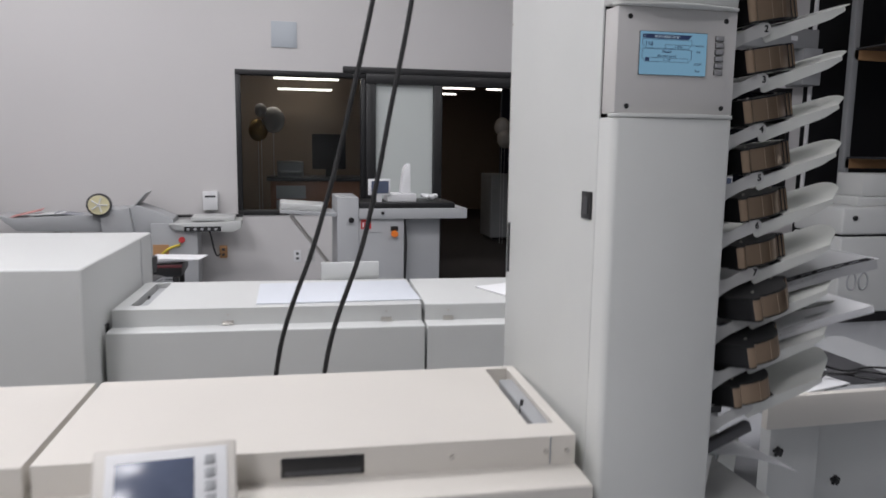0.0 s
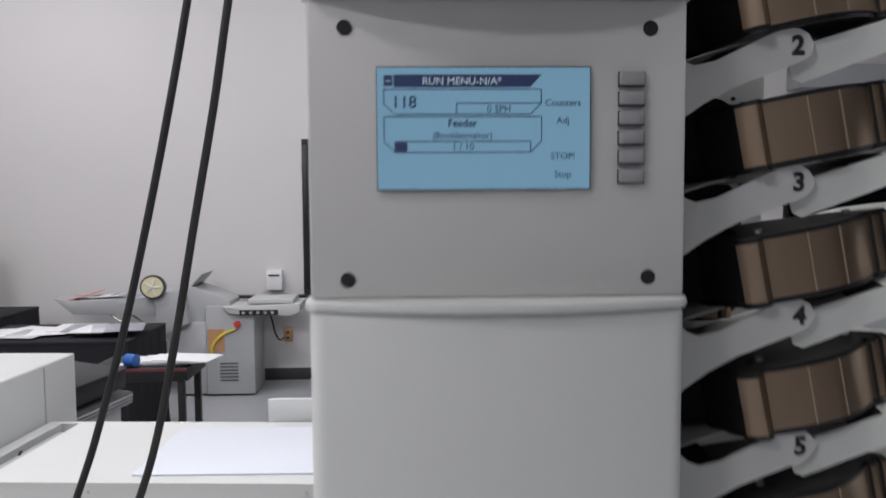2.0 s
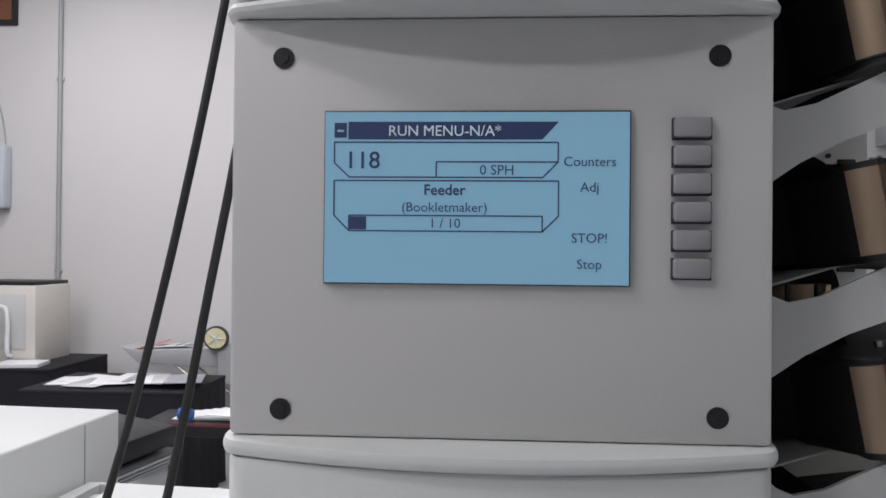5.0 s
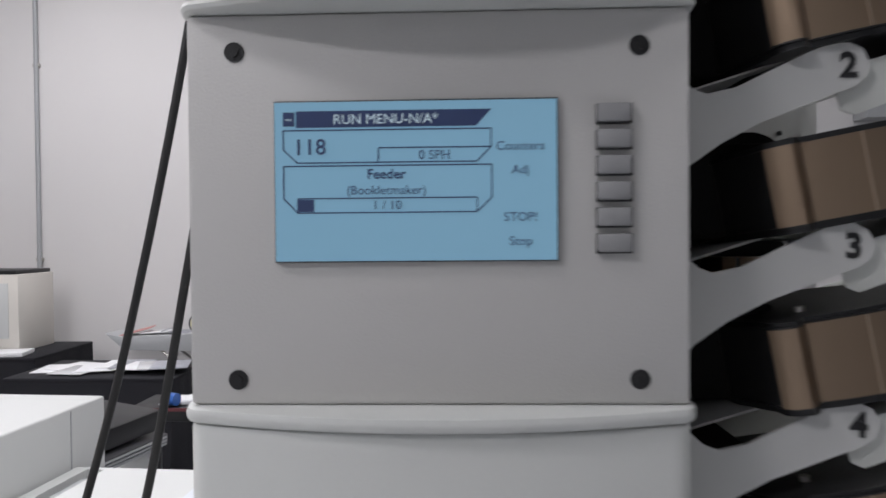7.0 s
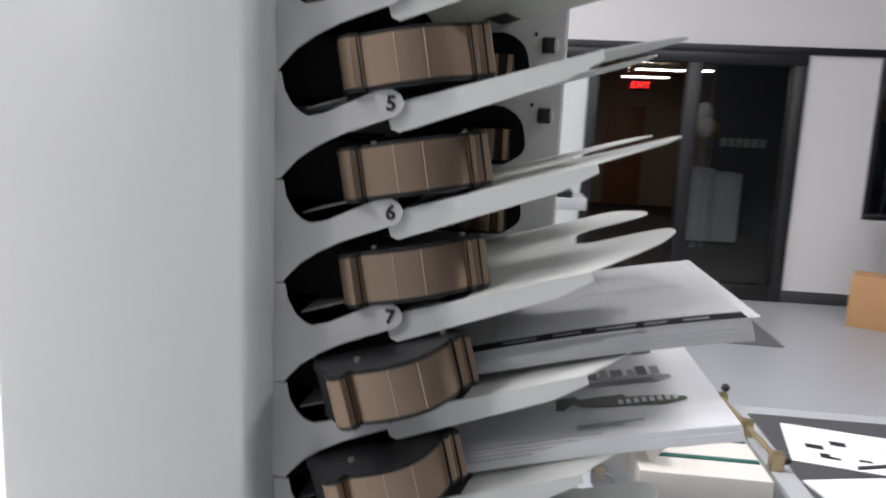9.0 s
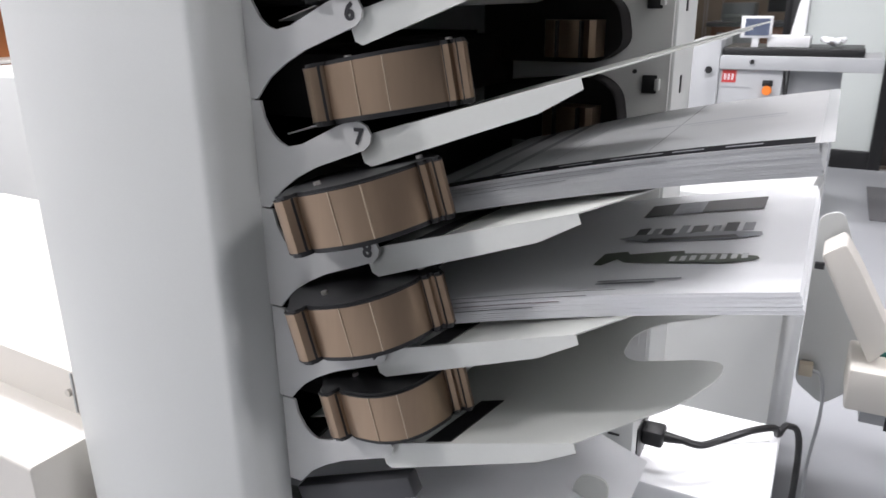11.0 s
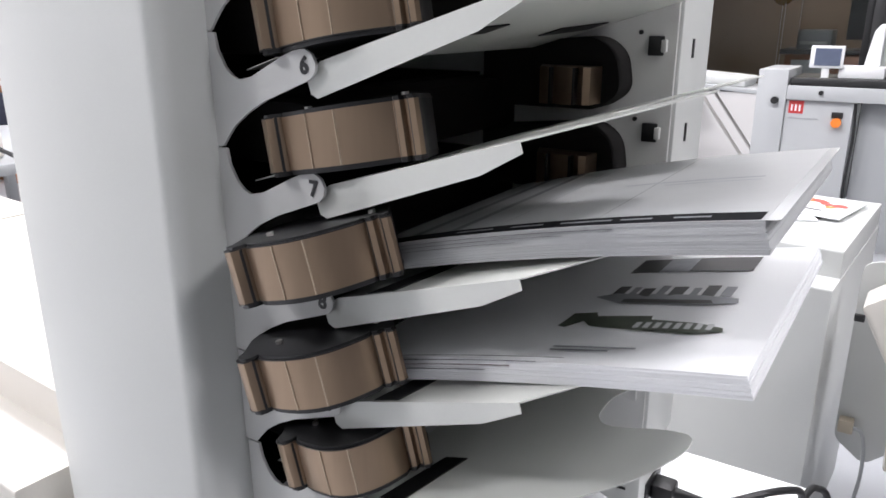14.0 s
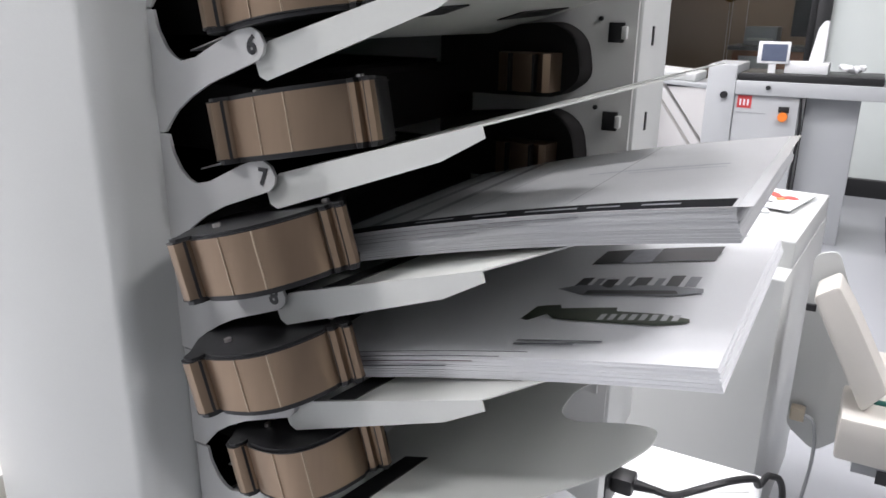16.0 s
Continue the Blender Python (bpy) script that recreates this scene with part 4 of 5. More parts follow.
part("sheet", moved(boxed(-0.20, 0.20, -0.14, 0.14, 0, 0.003), pose(1.36, 1.45, 0.580, 0, 0, -12)), M_PAPER, sh)
rnd = random.Random(4)
for i in range(9):
    x, y, w, h = rnd.uniform(-0.17, 0.12), rnd.uniform(-0.11, 0.09), rnd.uniform(0.02, 0.05), rnd.uniform(0.012, 0.035)
    part("printed_figure", moved(boxed(x, x + w, y, y + h, 0.003, 0.0036), pose(1.36, 1.45, 0.580, 0, 0, -12)), M_INK, sh)
part("blank_sheet", moved(boxed(-0.16, 0.16, -0.11, 0.11, 0, 0.006), pose(1.30, 1.16, 0.580, 0, 0, 14)), M_PAPER, sh)
for i, pts in enumerate((((1.28, 1.30, 0.60), (1.4, 1.26, 0.63), (1.55, 1.2, 0.60), (1.7, 1.22, 0.60), (1.8, 1.1, 0.6), (1.9, 0.97, 0.5), (1.85, 0.95, 0.2), (1.9, 0.95, 0.01)), ((1.35, 1.22, 0.60), (1.5, 1.12, 0.615), (1.62, 1.18, 0.60), (1.75, 1.06, 0.60)), ((1.33, 1.10, 0.59), (1.45, 1.16, 0.61), (1.6, 1.07, 0.60), (1.78, 1.16, 0.6)))):
    solid("loose_cable", tube(bmesh.new(), pts, 0.005, 8), M_RUBBER, "loose black cable lying on the stacker table", "cable", pts[0], group="loose cables")
flat = moved(boxed(-0.17, 0.17, -0.12, 0.12, 0, 0.005, 0.001), pose(0.28, 1.60, 0.9095, 0, 0, 20))
solid("flyer", flat, M_PAPER, "white flyers fanned on the end cabinet", "paper", (0.28, 1.6, 0.909))
fl = thing("colour_flyer", (0.44, 1.66, 0.915), "white flyer with an orange colour splash on the cabinet", "paper")
part("flyer_sheet", moved(boxed(-0.15, 0.15, -0.11, 0.11, 0, 0.004, 0.001), pose(0.40, 1.70, 0.9155, 0, 0, -12)), M_PAPER, fl)
rnd = random.Random(21)
M_SPLASH = [mat("printed_" + nm + "_ink", c, 0.45, vary=0.4, scale=30, bump=0) for nm, c in (("orange", (0.80, 0.24, 0.05)), ("red", (0.72, 0.07, 0.05)), ("pink", (0.70, 0.25, 0.35)), ("violet", (0.20, 0.10, 0.42)), ("blue", (0.06, 0.16, 0.50)))]
for k in range(16):
    q, h = k / 15, rnd.uniform(-0.022, 0.022)
    x, y, r = -0.12 + 0.23 * q, 0.05 * math.sin(math.pi * q) + h, rnd.uniform(0.008, 0.024)
    blot = [(x + r * rnd.uniform(0.7, 1.25) * math.cos(a), y + r * rnd.uniform(0.6, 1.1) * math.sin(a)) for a in (2 * math.pi * i / 9 for i in range(9))]
    part("colour_splash", moved(prism(bmesh.new(), blot, "z", 0.004, 0.0045 + 0.0001 * k), pose(0.40, 1.70, 0.9155, 0, 0, -12)), M_SPLASH[(4, 3, 2, 0, 0, 1, 0)[min(6, int(q * 5 + rnd.uniform(0, 2)))]], fl)
part("dark_mark", moved(boxed(0.05, 0.09, -0.06, -0.045, 0.004, 0.0046), pose(0.40, 1.70, 0.9155, 0, 0, -12)), M_INK, fl)


# ---- machines along the wall ----
def creaser(x, y, feed):
    c = thing("creasing_machine", (x + 0.4, y + 0.25, 0), "grey creasing machine with a black table and touch screen", "machine", "creasing machines")
    part("post", boxed(x, x + 0.17, y, y + 0.5, 0.02, 1.08, 0.006), M_LGREY, c)
    part("body", boxed(x + 0.172, x + 0.54, y + 0.02, y + 0.5, 0.06, 0.905, 0.005), M_LGREY, c)
    part("plinth", boxed(x + 0.02, x + 0.5, y + 0.05, y + 0.45, 0.0, 0.06), M_DKGREY, c)
    part("rail", boxed(x + 0.172, x + 1.06, y - 0.01, y + 0.5, 0.907, 0.99, 0.005), M_LGREY, c)
    part("table", boxed(x + 0.18, x + 0.96, y + 0.01, y + 0.49, 0.99, 1.035, 0.004), M_BLACK, c, "black feed table")
    part("support_panel", boxed(x + 0.57, x + 0.86, y + 0.12, y + 0.40, 0.0, 0.907, 0.004), M_MID, c)
    mon = part("touch_screen", boxed(x + 0.26, x + 0.44, y + 0.10, y + 0.13, 1.09, 1.22, 0.004), M_PAPER, c, "small white touch screen")
    part("screen_glass", boxed(x + 0.285, x + 0.425, y + 0.0965, y + 0.102, 1.105, 1.205), M_SCREENOFF, mon)
    part("screen_stand", boxed(x + 0.33, x + 0.37, y + 0.105, y + 0.125, 1.03, 1.095), M_PAPER, mon)
    badge = part("badge", boxed(x + 0.19, x + 0.272, y + 0.0165, y + 0.022, 0.825, 0.90), M_RED, c, "red square badge")
    for k in range(3):
        part("badge_bar", boxed(x + 0.203 + 0.022 * k, x + 0.213 + 0.022 * k, y + 0.0145, y + 0.018, 0.84, 0.878), M_PAPER, badge)
    part("caption_bar", boxed(x + 0.19, x + 0.36, y + 0.017, y + 0.021, 0.792, 0.802), M_MID, c)
    sw = part("switch", boxed(x + 0.43, x + 0.49, y + 0.008, y + 0.022, 0.81, 0.845, 0.002), M_BLACK, c)
    part("switch_knob", cyl(bmesh.new(), (x + 0.46, y - 0.015, 0.785), (x + 0.46, y + 0.02, 0.785), 0.028, 14), M_ORANGE, sw, "orange main switch")
    part("knob", cyl(bmesh.new(), (x + 0.11, y - 0.025, 0.90), (x + 0.11, y, 0.90), 0.022, 14), M_BLACK, c)
    part("knob", cyl(bmesh.new(), (x + 0.36, y - 0.025, 0.955), (x + 0.36, y - 0.01, 0.955), 0.014, 12), M_BLACK, c)
    part("side_cable", tube(bmesh.new(), [(x + 0.545, y + 0.02, 0.9), (x + 0.56, y + 0.02, 0.7), (x + 0.55, y + 0.02, 0.4), (x + 0.56, y + 0.03, 0.02)], 0.008, 8), M_RUBBER, c)
    if feed:
        part("feed_tray", moved(boxed(-0.44, 0.0, 0.02, 0.42, -0.03, 0.0, 0.006), pose(x, y, 0.955, 0, 4, 0)), M_LGREY, c)
        part("tray_cover", moved(boxed(-0.44, -0.08, 0.04, 0.40, 0.0, 0.055, 0.012), pose(x, y, 0.955, 0, 4, 0)), M_GREYW, c)
        for yy in (0.06, 0.36):
            part("strut", cyl(bmesh.new(), (x - 0.36, y + yy, 0.93), (x - 0.005, y + yy, 0.46), 0.010, 8), M_STEEL, c)
    if not feed:
        return c
    wc = thing("white_cutter", (x + 0.55, y + 0.2, 1.035), "white upright paper jogger on the creasing machine", "machine", "paper joggers")
    part("base", boxed(x + 0.42, x + 0.66, y + 0.12, y + 0.34, 1.035, 1.10, 0.006), M_PAPER, wc)
    part("upright", prism(bmesh.new(), rounded([(x + 0.54, 1.10), (x + 0.625, 1.10), (x + 0.625, 1.34), (x + 0.60, 1.345), (x + 0.57, 1.30)], 0.015, 3), "y", y + 0.2, y + 0.3, 0.004), M_PAPER, wc)
    return c


M_LGREY = mat("light_grey_enamel", (0.42, 0.43, 0.44), 0.42, vary=0.05, fine=300, bump=0.04)
creaser(-0.245, 4.54, True)
creaser(3.42, 5.30, False)
wad = bmesh.new()
rnd = random.Random(9)
for i in range(7):
    ball(wad, (0.48 + rnd.uniform(0, 0.16), 4.74 + rnd.uniform(-0.04, 0.04), 1.065 + rnd.uniform(0, 0.02)), rnd.uniform(0.02, 0.032), 0.8, 8)
for v in wad.verts:
    v.co += noise.noise_vector(v.co * 30) * 0.012
solid("paper_wad", wad, M_PAPER, "crumpled white paper wad on the black table", "paper", (0.55, 4.74, 1.035))
solid("carton", moved(boxed(-0.19, 0.19, -0.15, 0.15, 0.0, 0.42, 0.004), pose(3.27, 5.53, 0, 0, 0, -28)), M_CARD, "closed brown cardboard carton on the floor", "box", (3.27, 5.53, 0))
solid("floor_mat", moved(boxed(-0.70, 0.70, -0.47, 0.47, 0, 0.008, 0.003), pose(1.59, 5.14, 0.0, 0, 0, 0)), M_MAT, "grey entrance mat before the doorway", "mat", (1.59, 5.14, 0))

fo = thing("folding_machine", (-1.9, 5.9, 0), "grey paper folding machine with a feed table and wheel", "machine")
part("body", boxed(-1.81, -1.41, 5.70, 6.10, 0.02, 0.80, 0.006), M_LGREY, fo)
part("upper_body", prism(bmesh.new(), [(-2.0, 0.62), (-1.62, 0.62), (-1.62, 0.84), (-1.74, 0.90), (-1.92, 0.97), (-2.0, 0.95)], "y", 5.74, 6.10, 0.004), M_LGREY, fo)
part("feed_hopper", prism(bmesh.new(), [(-2.22, 0.93), (-1.98, 0.95), (-1.94, 0.66), (-2.12, 0.58), (-2.20, 0.64)], "y", 5.66, 6.08, 0.004), M_LGREY, fo)
part("front_column", boxed(-2.05, -1.815, 5.72, 6.08, 0.02, 0.66, 0.004), M_LGREY, fo)
part("feed_table", prism(bmesh.new(), [(-3.06, 0.89), (-2.92, 0.86), (-2.20, 0.89), (-2.20, 0.73), (-2.90, 0.745)], "y", 5.70, 6.08, 0.004), M_LGREY, fo, "long feed table")
for yy in (5.74, 6.04):
    part("strut", cyl(bmesh.new(), (-2.62, yy, 0.75), (-2.02, yy, 0.25), 0.012, 8), M_STEEL, fo)
wh = part("hand_wheel", cyl(bmesh.new(), (-2.215, 5.63, 0.985), (-2.215, 5.66, 0.985), 0.105, 28), M_DKGREY, fo, "pale yellow hand wheel with a dark rim")
part("wheel_disc", cyl(bmesh.new(), (-2.215, 5.622, 0.985), (-2.215, 5.632, 0.985), 0.088, 28), M_CLOCK, wh)
for k in range(5):
    a = 2 * math.pi * k / 5
    part("wheel_spoke", cyl(bmesh.new(), (-2.215, 5.617, 0.985), (-2.215 + 0.07 * math.cos(a), 5.617, 0.985 + 0.07 * math.sin(a)), 0.006, 6), M_PAPER, wh)
part("raised_flap", moved(boxed(-0.09, 0.09, -0.18, 0.18, 0, 0.008, 0.002), pose(-1.90, 5.92, 1.01, 0, -50, 0)), M_MID, fo)
part("control_head", prism(bmesh.new(), rounded([(-1.66, 0.80), (-1.02, 0.82), (-1.02, 0.755), (-1.10, 0.715), (-1.60, 0.74)], 0.01, 3), "y", 5.66, 6.05, 0.004), M_GREYW, fo)
kb = part("key_strip", boxed(-1.52, -1.20, 5.652, 5.662, 0.725, 0.772, 0.002), M_BLACK, fo, "black key strip")
for k in range(5):
    part("round_key", cyl(bmesh.new(), (-1.485 + 0.06 * k, 5.648, 0.748), (-1.485 + 0.06 * k, 5.654, 0.748), 0.014, 10), M_MID, kb)
part("head_top", boxed(-1.46, -1.08, 5.70, 6.02, 0.82, 0.86, 0.006), M_GREYW, fo)
part("stop_button", cyl(bmesh.new(), (-1.545, 5.67, 0.645), (-1.545, 5.70, 0.645), 0.028, 12), M_RED, fo, "red stop button")
part("belt_window", boxed(-1.795, -1.66, 5.693, 5.702, 0.40, 0.60), M_CARD, fo, "dark orange belt opening")
part("yellow_guard", tube(bmesh.new(), [(-1.77, 5.685, 0.38), (-1.74, 5.685, 0.48), (-1.66, 5.685, 0.56), (-1.56, 5.685, 0.60)], 0.012, 8), M_YELLOW, fo)
for k in range(6):
    part("vent_slit", boxed(-1.70, -1.55, 5.694, 5.702, 0.14 + 0.03 * k, 0.148 + 0.03 * k), M_DKGREY, fo)
part("power_cable", tube(bmesh.new(), [(-1.42, 5.9, 0.75), (-1.33, 5.95, 0.70), (-1.29, 6.0, 0.5), (-1.27, 6.1, 0.42), (-1.25, 6.21, 0.42)], 0.008, 8), M_RUBBER, fo)
fo.scale = (1, 1, 0.955)
for i, (x, rz, m) in enumerate(((-2.85, 8, M_PINK), (-2.66, -6, M_PAPER), (-2.48, 4, M_PRINT))):
    solid("printed_leaflet", moved(boxed(-0.13, 0.13, -0.1, 0.1, 0, 0.010, 0.002), pose(x, 5.85, 0.850 - 0.004 * i, 0, -14 + 10 * i, rz)), m, "printed leaflet lying on the feed table", "paper", (x, 5.85, 0.84))


def outlet(x, z, m, deep=0.008):
    o = solid("wall_outlet", boxed(x - 0.037, x + 0.037, WY - deep, WY - 0.0005, z - 0.06, z + 0.06, 0.002), m, "small electrical outlet plate on the wall", "outlet", (x, WY, z), group="wall outlets")
    for dz in (-0.025, 0.025):
        part("socket", boxed(x - 0.014, x + 0.014, WY - deep - 0.002, WY - deep + 0.001, z + dz - 0.012, z + dz + 0.012), M_DKGREY, o)


outlet(-0.50, 0.36, M_PAPER)
outlet(-0.36, 0.36, M_GREYW)
outlet(-1.22, 0.42, M_CARD, 0.04)
wbx = thing("wall_box", (-1.325, WY, 0.84), "small white box with a dark slot mounted on the wall", "dispenser")
part("case", boxed(-1.395, -1.255, 6.17, WY - 0.001, 0.84, 1.02, 0.006), M_PAPER, wbx)
part("slot", boxed(-1.375, -1.275, 6.166, 6.172, 0.965, 0.982, 0.001), M_DKGREY, wbx)
part("ledge", boxed(-1.66, -1.02, 6.10, 6.20, 0.815, 0.836, 0.003), M_BLACK, fo, "thin black rail behind the control head")
solid("wall_vent_panel", boxed(-0.72, -0.475, WY - 0.012, WY - 0.0005, 2.42, 2.665, 0.003), M_VENT, "square pale blue access panel on the wall", "panel", (-0.6, WY, 2.42))
co_t = thing("conduit", (-3.93, WY, 0.5), "grey electrical conduit on the wall", "conduit")
part("tube", cyl(bmesh.new(), (-3.93, WY - 0.025, 0.5), (-3.93, WY - 0.025, CEIL), 0.02, 10), M_MID, co_t)
for z in (0.9, 1.45, 3.22, 4.1):
    part("clamp", boxed(-3.962, -3.898, WY - 0.03, WY - 0.001, z, z + 0.03, 0.002), M_STEEL, co_t)
wp = thing("wall_picture", (-4.65, WY, 3.75), "dark brown framed picture hanging on the wall", "picture")
part("picture_frame", boxed(-4.95, -4.35, WY - 0.03, WY - 0.001, 3.74, 4.35, 0.006), M_BLACK, wp)
part("print", boxed(-4.90, -4.40, WY - 0.034, WY - 0.029, 3.79, 4.30), M_WOODDOOR, wp)
wd = thing("wall_dispenser", (-4.6, WY, 2.03), "pale grey rounded dispenser box on the wall", "dispenser")
part("case", boxed(-4.80, -4.385, WY - 0.14, WY - 0.001, 2.03, 2.62, 0.03, 3), M_VENT, wd)
part("cover", boxed(-4.77, -4.42, WY - 0.152, WY - 0.139, 2.12, 2.56, 0.006), M_GREYW, wd)
part("cord", tube(bmesh.new(), [(-4.44, WY - 0.02, 2.60), (-4.48, WY - 0.012, 2.85), (-4.56, WY - 0.012, 3.2), (-4.60, WY - 0.012, 3.74)], 0.006, 6), M_MID, wd)
solid("breaker_panel", boxed(-5.15, -4.66, WY - 0.12, WY - 0.001, 1.95, 2.45, 0.006), M_MID, "grey electrical breaker box on the wall", "electrical box", (-4.5, WY, 1.95))
solid("wall_sign", boxed(-5.15, -4.62, WY - 0.06, WY - 0.001, 4.02, 4.35, 0.004), M_MAROON, "dark maroon sign box high on the wall", "sign", (-4.6, WY, 4.02))
sc = thing("screen_housing", (4.3, 6.1, 2.6), "grey roller housing mounted above the window", "housing")
part("housing", boxed(3.38, 5.26, 6.02, WY - 0.001, 2.62, 2.83, 0.01), M_MID, sc)
part("end_box", boxed(5.05, 5.29, 5.98, WY - 0.001, 2.22, 2.62, 0.008), M_MID, sc)
part("white_tag", boxed(4.9, 4.98, 6.015, 6.021, 2.70, 2.75), M_PAPER, sc)
solid("white_pole", cyl(bmesh.new(), (5.34, 6.2, 0), (5.34, 6.2, CEIL), 0.025, 10), M_PAPER, "thin white vertical pole by the window", "pole", (5.34, 6.2, 0))


def cloth_table(x0, x1, y0, y1, z):
    t = thing("cloth_table", ((x0 + x1) / 2, (y0 + y1) / 2, 0), "table draped in black cloth", "table", "black draped tables")
    bm = bmesh.new()
    n, ring = 72, []
    P = 2 * (x1 - x0 + y1 - y0)
    for lvl, zz in enumerate((z - 0.02, z * 0.6, z * 0.3, 0.01)):
        row = []
        for k in range(n):
            d = P * k / n
            if d < x1 - x0:
                p, nn = (x0 + d, y0), (0, -1)
            elif d < x1 - x0 + y1 - y0:
                p, nn = (x1, y0 + d - (x1 - x0)), (1, 0)
            elif d < 2 * (x1 - x0) + y1 - y0:
                p, nn = (x1 - (d - (x1 - x0) - (y1 - y0)), y1), (0, 1)
            else:
                p, nn = (x0, y1 - (d - 2 * (x1 - x0) - (y1 - y0))), (-1, 0)
            w = 0.012 * lvl * math.sin(k * 2.1) + 0.008 * lvl
            row.append(bm.verts.new((p[0] + nn[0] * w, p[1] + nn[1] * w, zz)))
        ring.append(row)
    for a, b in zip(ring, ring[1:]):
        for k in range(n):
            bm.faces.new((a[k], b[k], b[(k + 1) % n], a[(k + 1) % n]))
    part("skirt", bm, M_CLOTH, t)
    part("top", boxed(x0 - 0.004, x1 + 0.004, y0 - 0.004, y1 + 0.004, z - 0.025, z, 0.006), M_CLOTH, t)
    return t


cloth_table(-3.02, -1.90, 4.28, 4.98, 0.75)
cloth_table(-5.0, -3.30, 5.08, 5.95, 0.75)
rnd = random.Random(12)
for i in range(9):
    x, y = -2.85 + 0.105 * i, 4.50 + rnd.uniform(0, 0.25)
    m = (M_PAPER, M_PAPER, M_PAPERG, M_PAPER, M_PAPER, M_PRINT, M_PAPER, M_PAPERG, M_PRINT)[i]
    solid("sample_print", moved(boxed(-0.12, 0.12, -0.16, 0.16, 0, 0.005, 0.001), pose(x, y, 0.751 + 0.0055 * i, 0, 0, rnd.uniform(-25, 25))), m, "printed sample sheet on the black table", "paper", (x, y, 0.751), group="sample prints")
pr = thing("table_printer", (-3.9, 5.55, 0.75), "cream tabletop machine with a black lid", "machine")
part("case", boxed(-4.40, -3.58, 5.35, 5.85, 0.75, 1.37, 0.01), M_CREAM, pr)
part("lid", boxed(-4.20, -3.60, 5.36, 5.84, 1.371, 1.402, 0.004), M_BLACK, pr)
part("front_panel", boxed(-4.05, -3.66, 5.343, 5.349, 0.86, 1.30, 0.002), M_GREYW, pr)
part("front_handle", tube(bmesh.new(), [(-4.10, 5.34, 0.8), (-4.10, 5.30, 0.9), (-4.10, 5.30, 1.15), (-4.02, 5.30, 1.2), (-3.82, 5.30, 1.2), (-3.78, 5.30, 1.1), (-3.78, 5.30, 0.85), (-3.78, 5.34, 0.8)], 0.018, 8), M_PAPER, pr)
solid("paper_stack", moved(boxed(-0.16, 0.16, -0.12, 0.12, 0, 0.03, 0.002), pose(-3.60, 5.22, 0.751, 0, 0, 10)), M_PAPER, "short stack of white paper on the black table", "paper", (-3.60, 5.22, 0.751))

stl = thing("side_table", (-1.58, 3.72, 0), "black side table with a maroon edge", "table")
part("top", boxed(-1.86, -1.31, 3.55, 3.92, 0.655, 0.725, 0.006), M_BLACK, stl)
part("edge_band", boxed(-1.862, -1.308, 3.546, 3.552, 0.712, 0.73, 0.001), M_MAROON, stl)
for x in (-1.83, -1.35):
    for y in (3.58, 3.88):
        part("leg", boxed(x - 0.018, x + 0.018, y - 0.018, y + 0.018, 0.0, 0.655, 0.003), M_BLACK, stl)
for i in range(5):
    solid("folded_sheet", moved(boxed(-0.17, 0.17, -0.1, 0.1, 0, 0.006, 0.001), pose(-1.55 + 0.05 * i, 3.74 - 0.01 * i, 0.726 + 0.007 * i, 0, 0, -3 * i)), M_PAPER, "white folded sheet on the side table", "paper", (-1.55, 3.74, 0.726), group="folded sheets")
solid("blue_tape_roll", cyl(bmesh.new(), (-1.66, 3.62, 0.765), (-1.60, 3.60, 0.765), 0.035, 18), M_BLUE, "small roll of blue tape", "tape", (-1.63, 3.61, 0.73))
bt = thing("paper_tray_unit", (-1.50, 2.6, 0), "black paper tray unit with grey slats", "machine")
part("upper_case", moved(boxed(-0.16, 0.16, -0.22, 0.22, 0, 0.09, 0.01), pose(-1.55, 2.62, 0.83, 0, 6, -12)), M_BLACK, bt)
part("lower_tray", moved(boxed(-0.17, 0.17, -0.24, 0.24, 0, 0.05, 0.006), pose(-1.54, 2.62, 0.76, 0, 6, -12)), M_DKGREY, bt)
for k in range(3):
    part("slat", moved(boxed(0.172, 0.178, -0.22, 0.22, 0.006 + 0.015 * k, 0.014 + 0.015 * k), pose(-1.54, 2.62, 0.76, 0, 6, -12)), M_MID, bt)
part("pedestal", boxed(-1.72, -1.38, 2.42, 2.82, 0.0, 0.745, 0.004), M_GREYW, bt)

# machine and racking by the dark bay
rm = thing("duplicator", (4.35, 4.3, 0), "pale grey floor standing duplicator with a dark seam", "machine")
part("lower_case", boxed(3.98, 4.85, 4.0, 4.6, 0.10, 0.77, 0.02, 3), M_GREYW, rm)
part("seam", boxed(3.99, 4.84, 4.01, 4.59, 0.77, 0.785), M_BLACK, rm)
part("upper_case", boxed(3.98, 4.85, 4.0, 4.6, 0.785, 1.02, 0.02, 3), M_GREYW, rm)
part("dial", cyl(bmesh.new(), (4.10, 3.985, 0.93), (4.10, 4.0, 0.93), 0.022, 12), M_BLACK, rm)
part("head", boxed(4.22, 4.85, 4.12, 4.55, 1.02, 1.10, 0.01), M_GREYW, rm)
part("head_cover", boxed(4.32, 4.85, 4.18, 4.5, 1.10, 1.30, 0.015), M_GREYW, rm)
for k in range(2):
    bm = bmesh.new()
    tube(bm, [(4.12 + 0.12 * k + 0.045 * math.cos(a), 3.997, 0.38 + 0.075 * math.sin(a)) for a in (2 * math.pi * i / 12 for i in range(13))], 0.009, 6, 3)
    part("ring_mark", bm, M_MID, rm, "grey ring shaped mark")
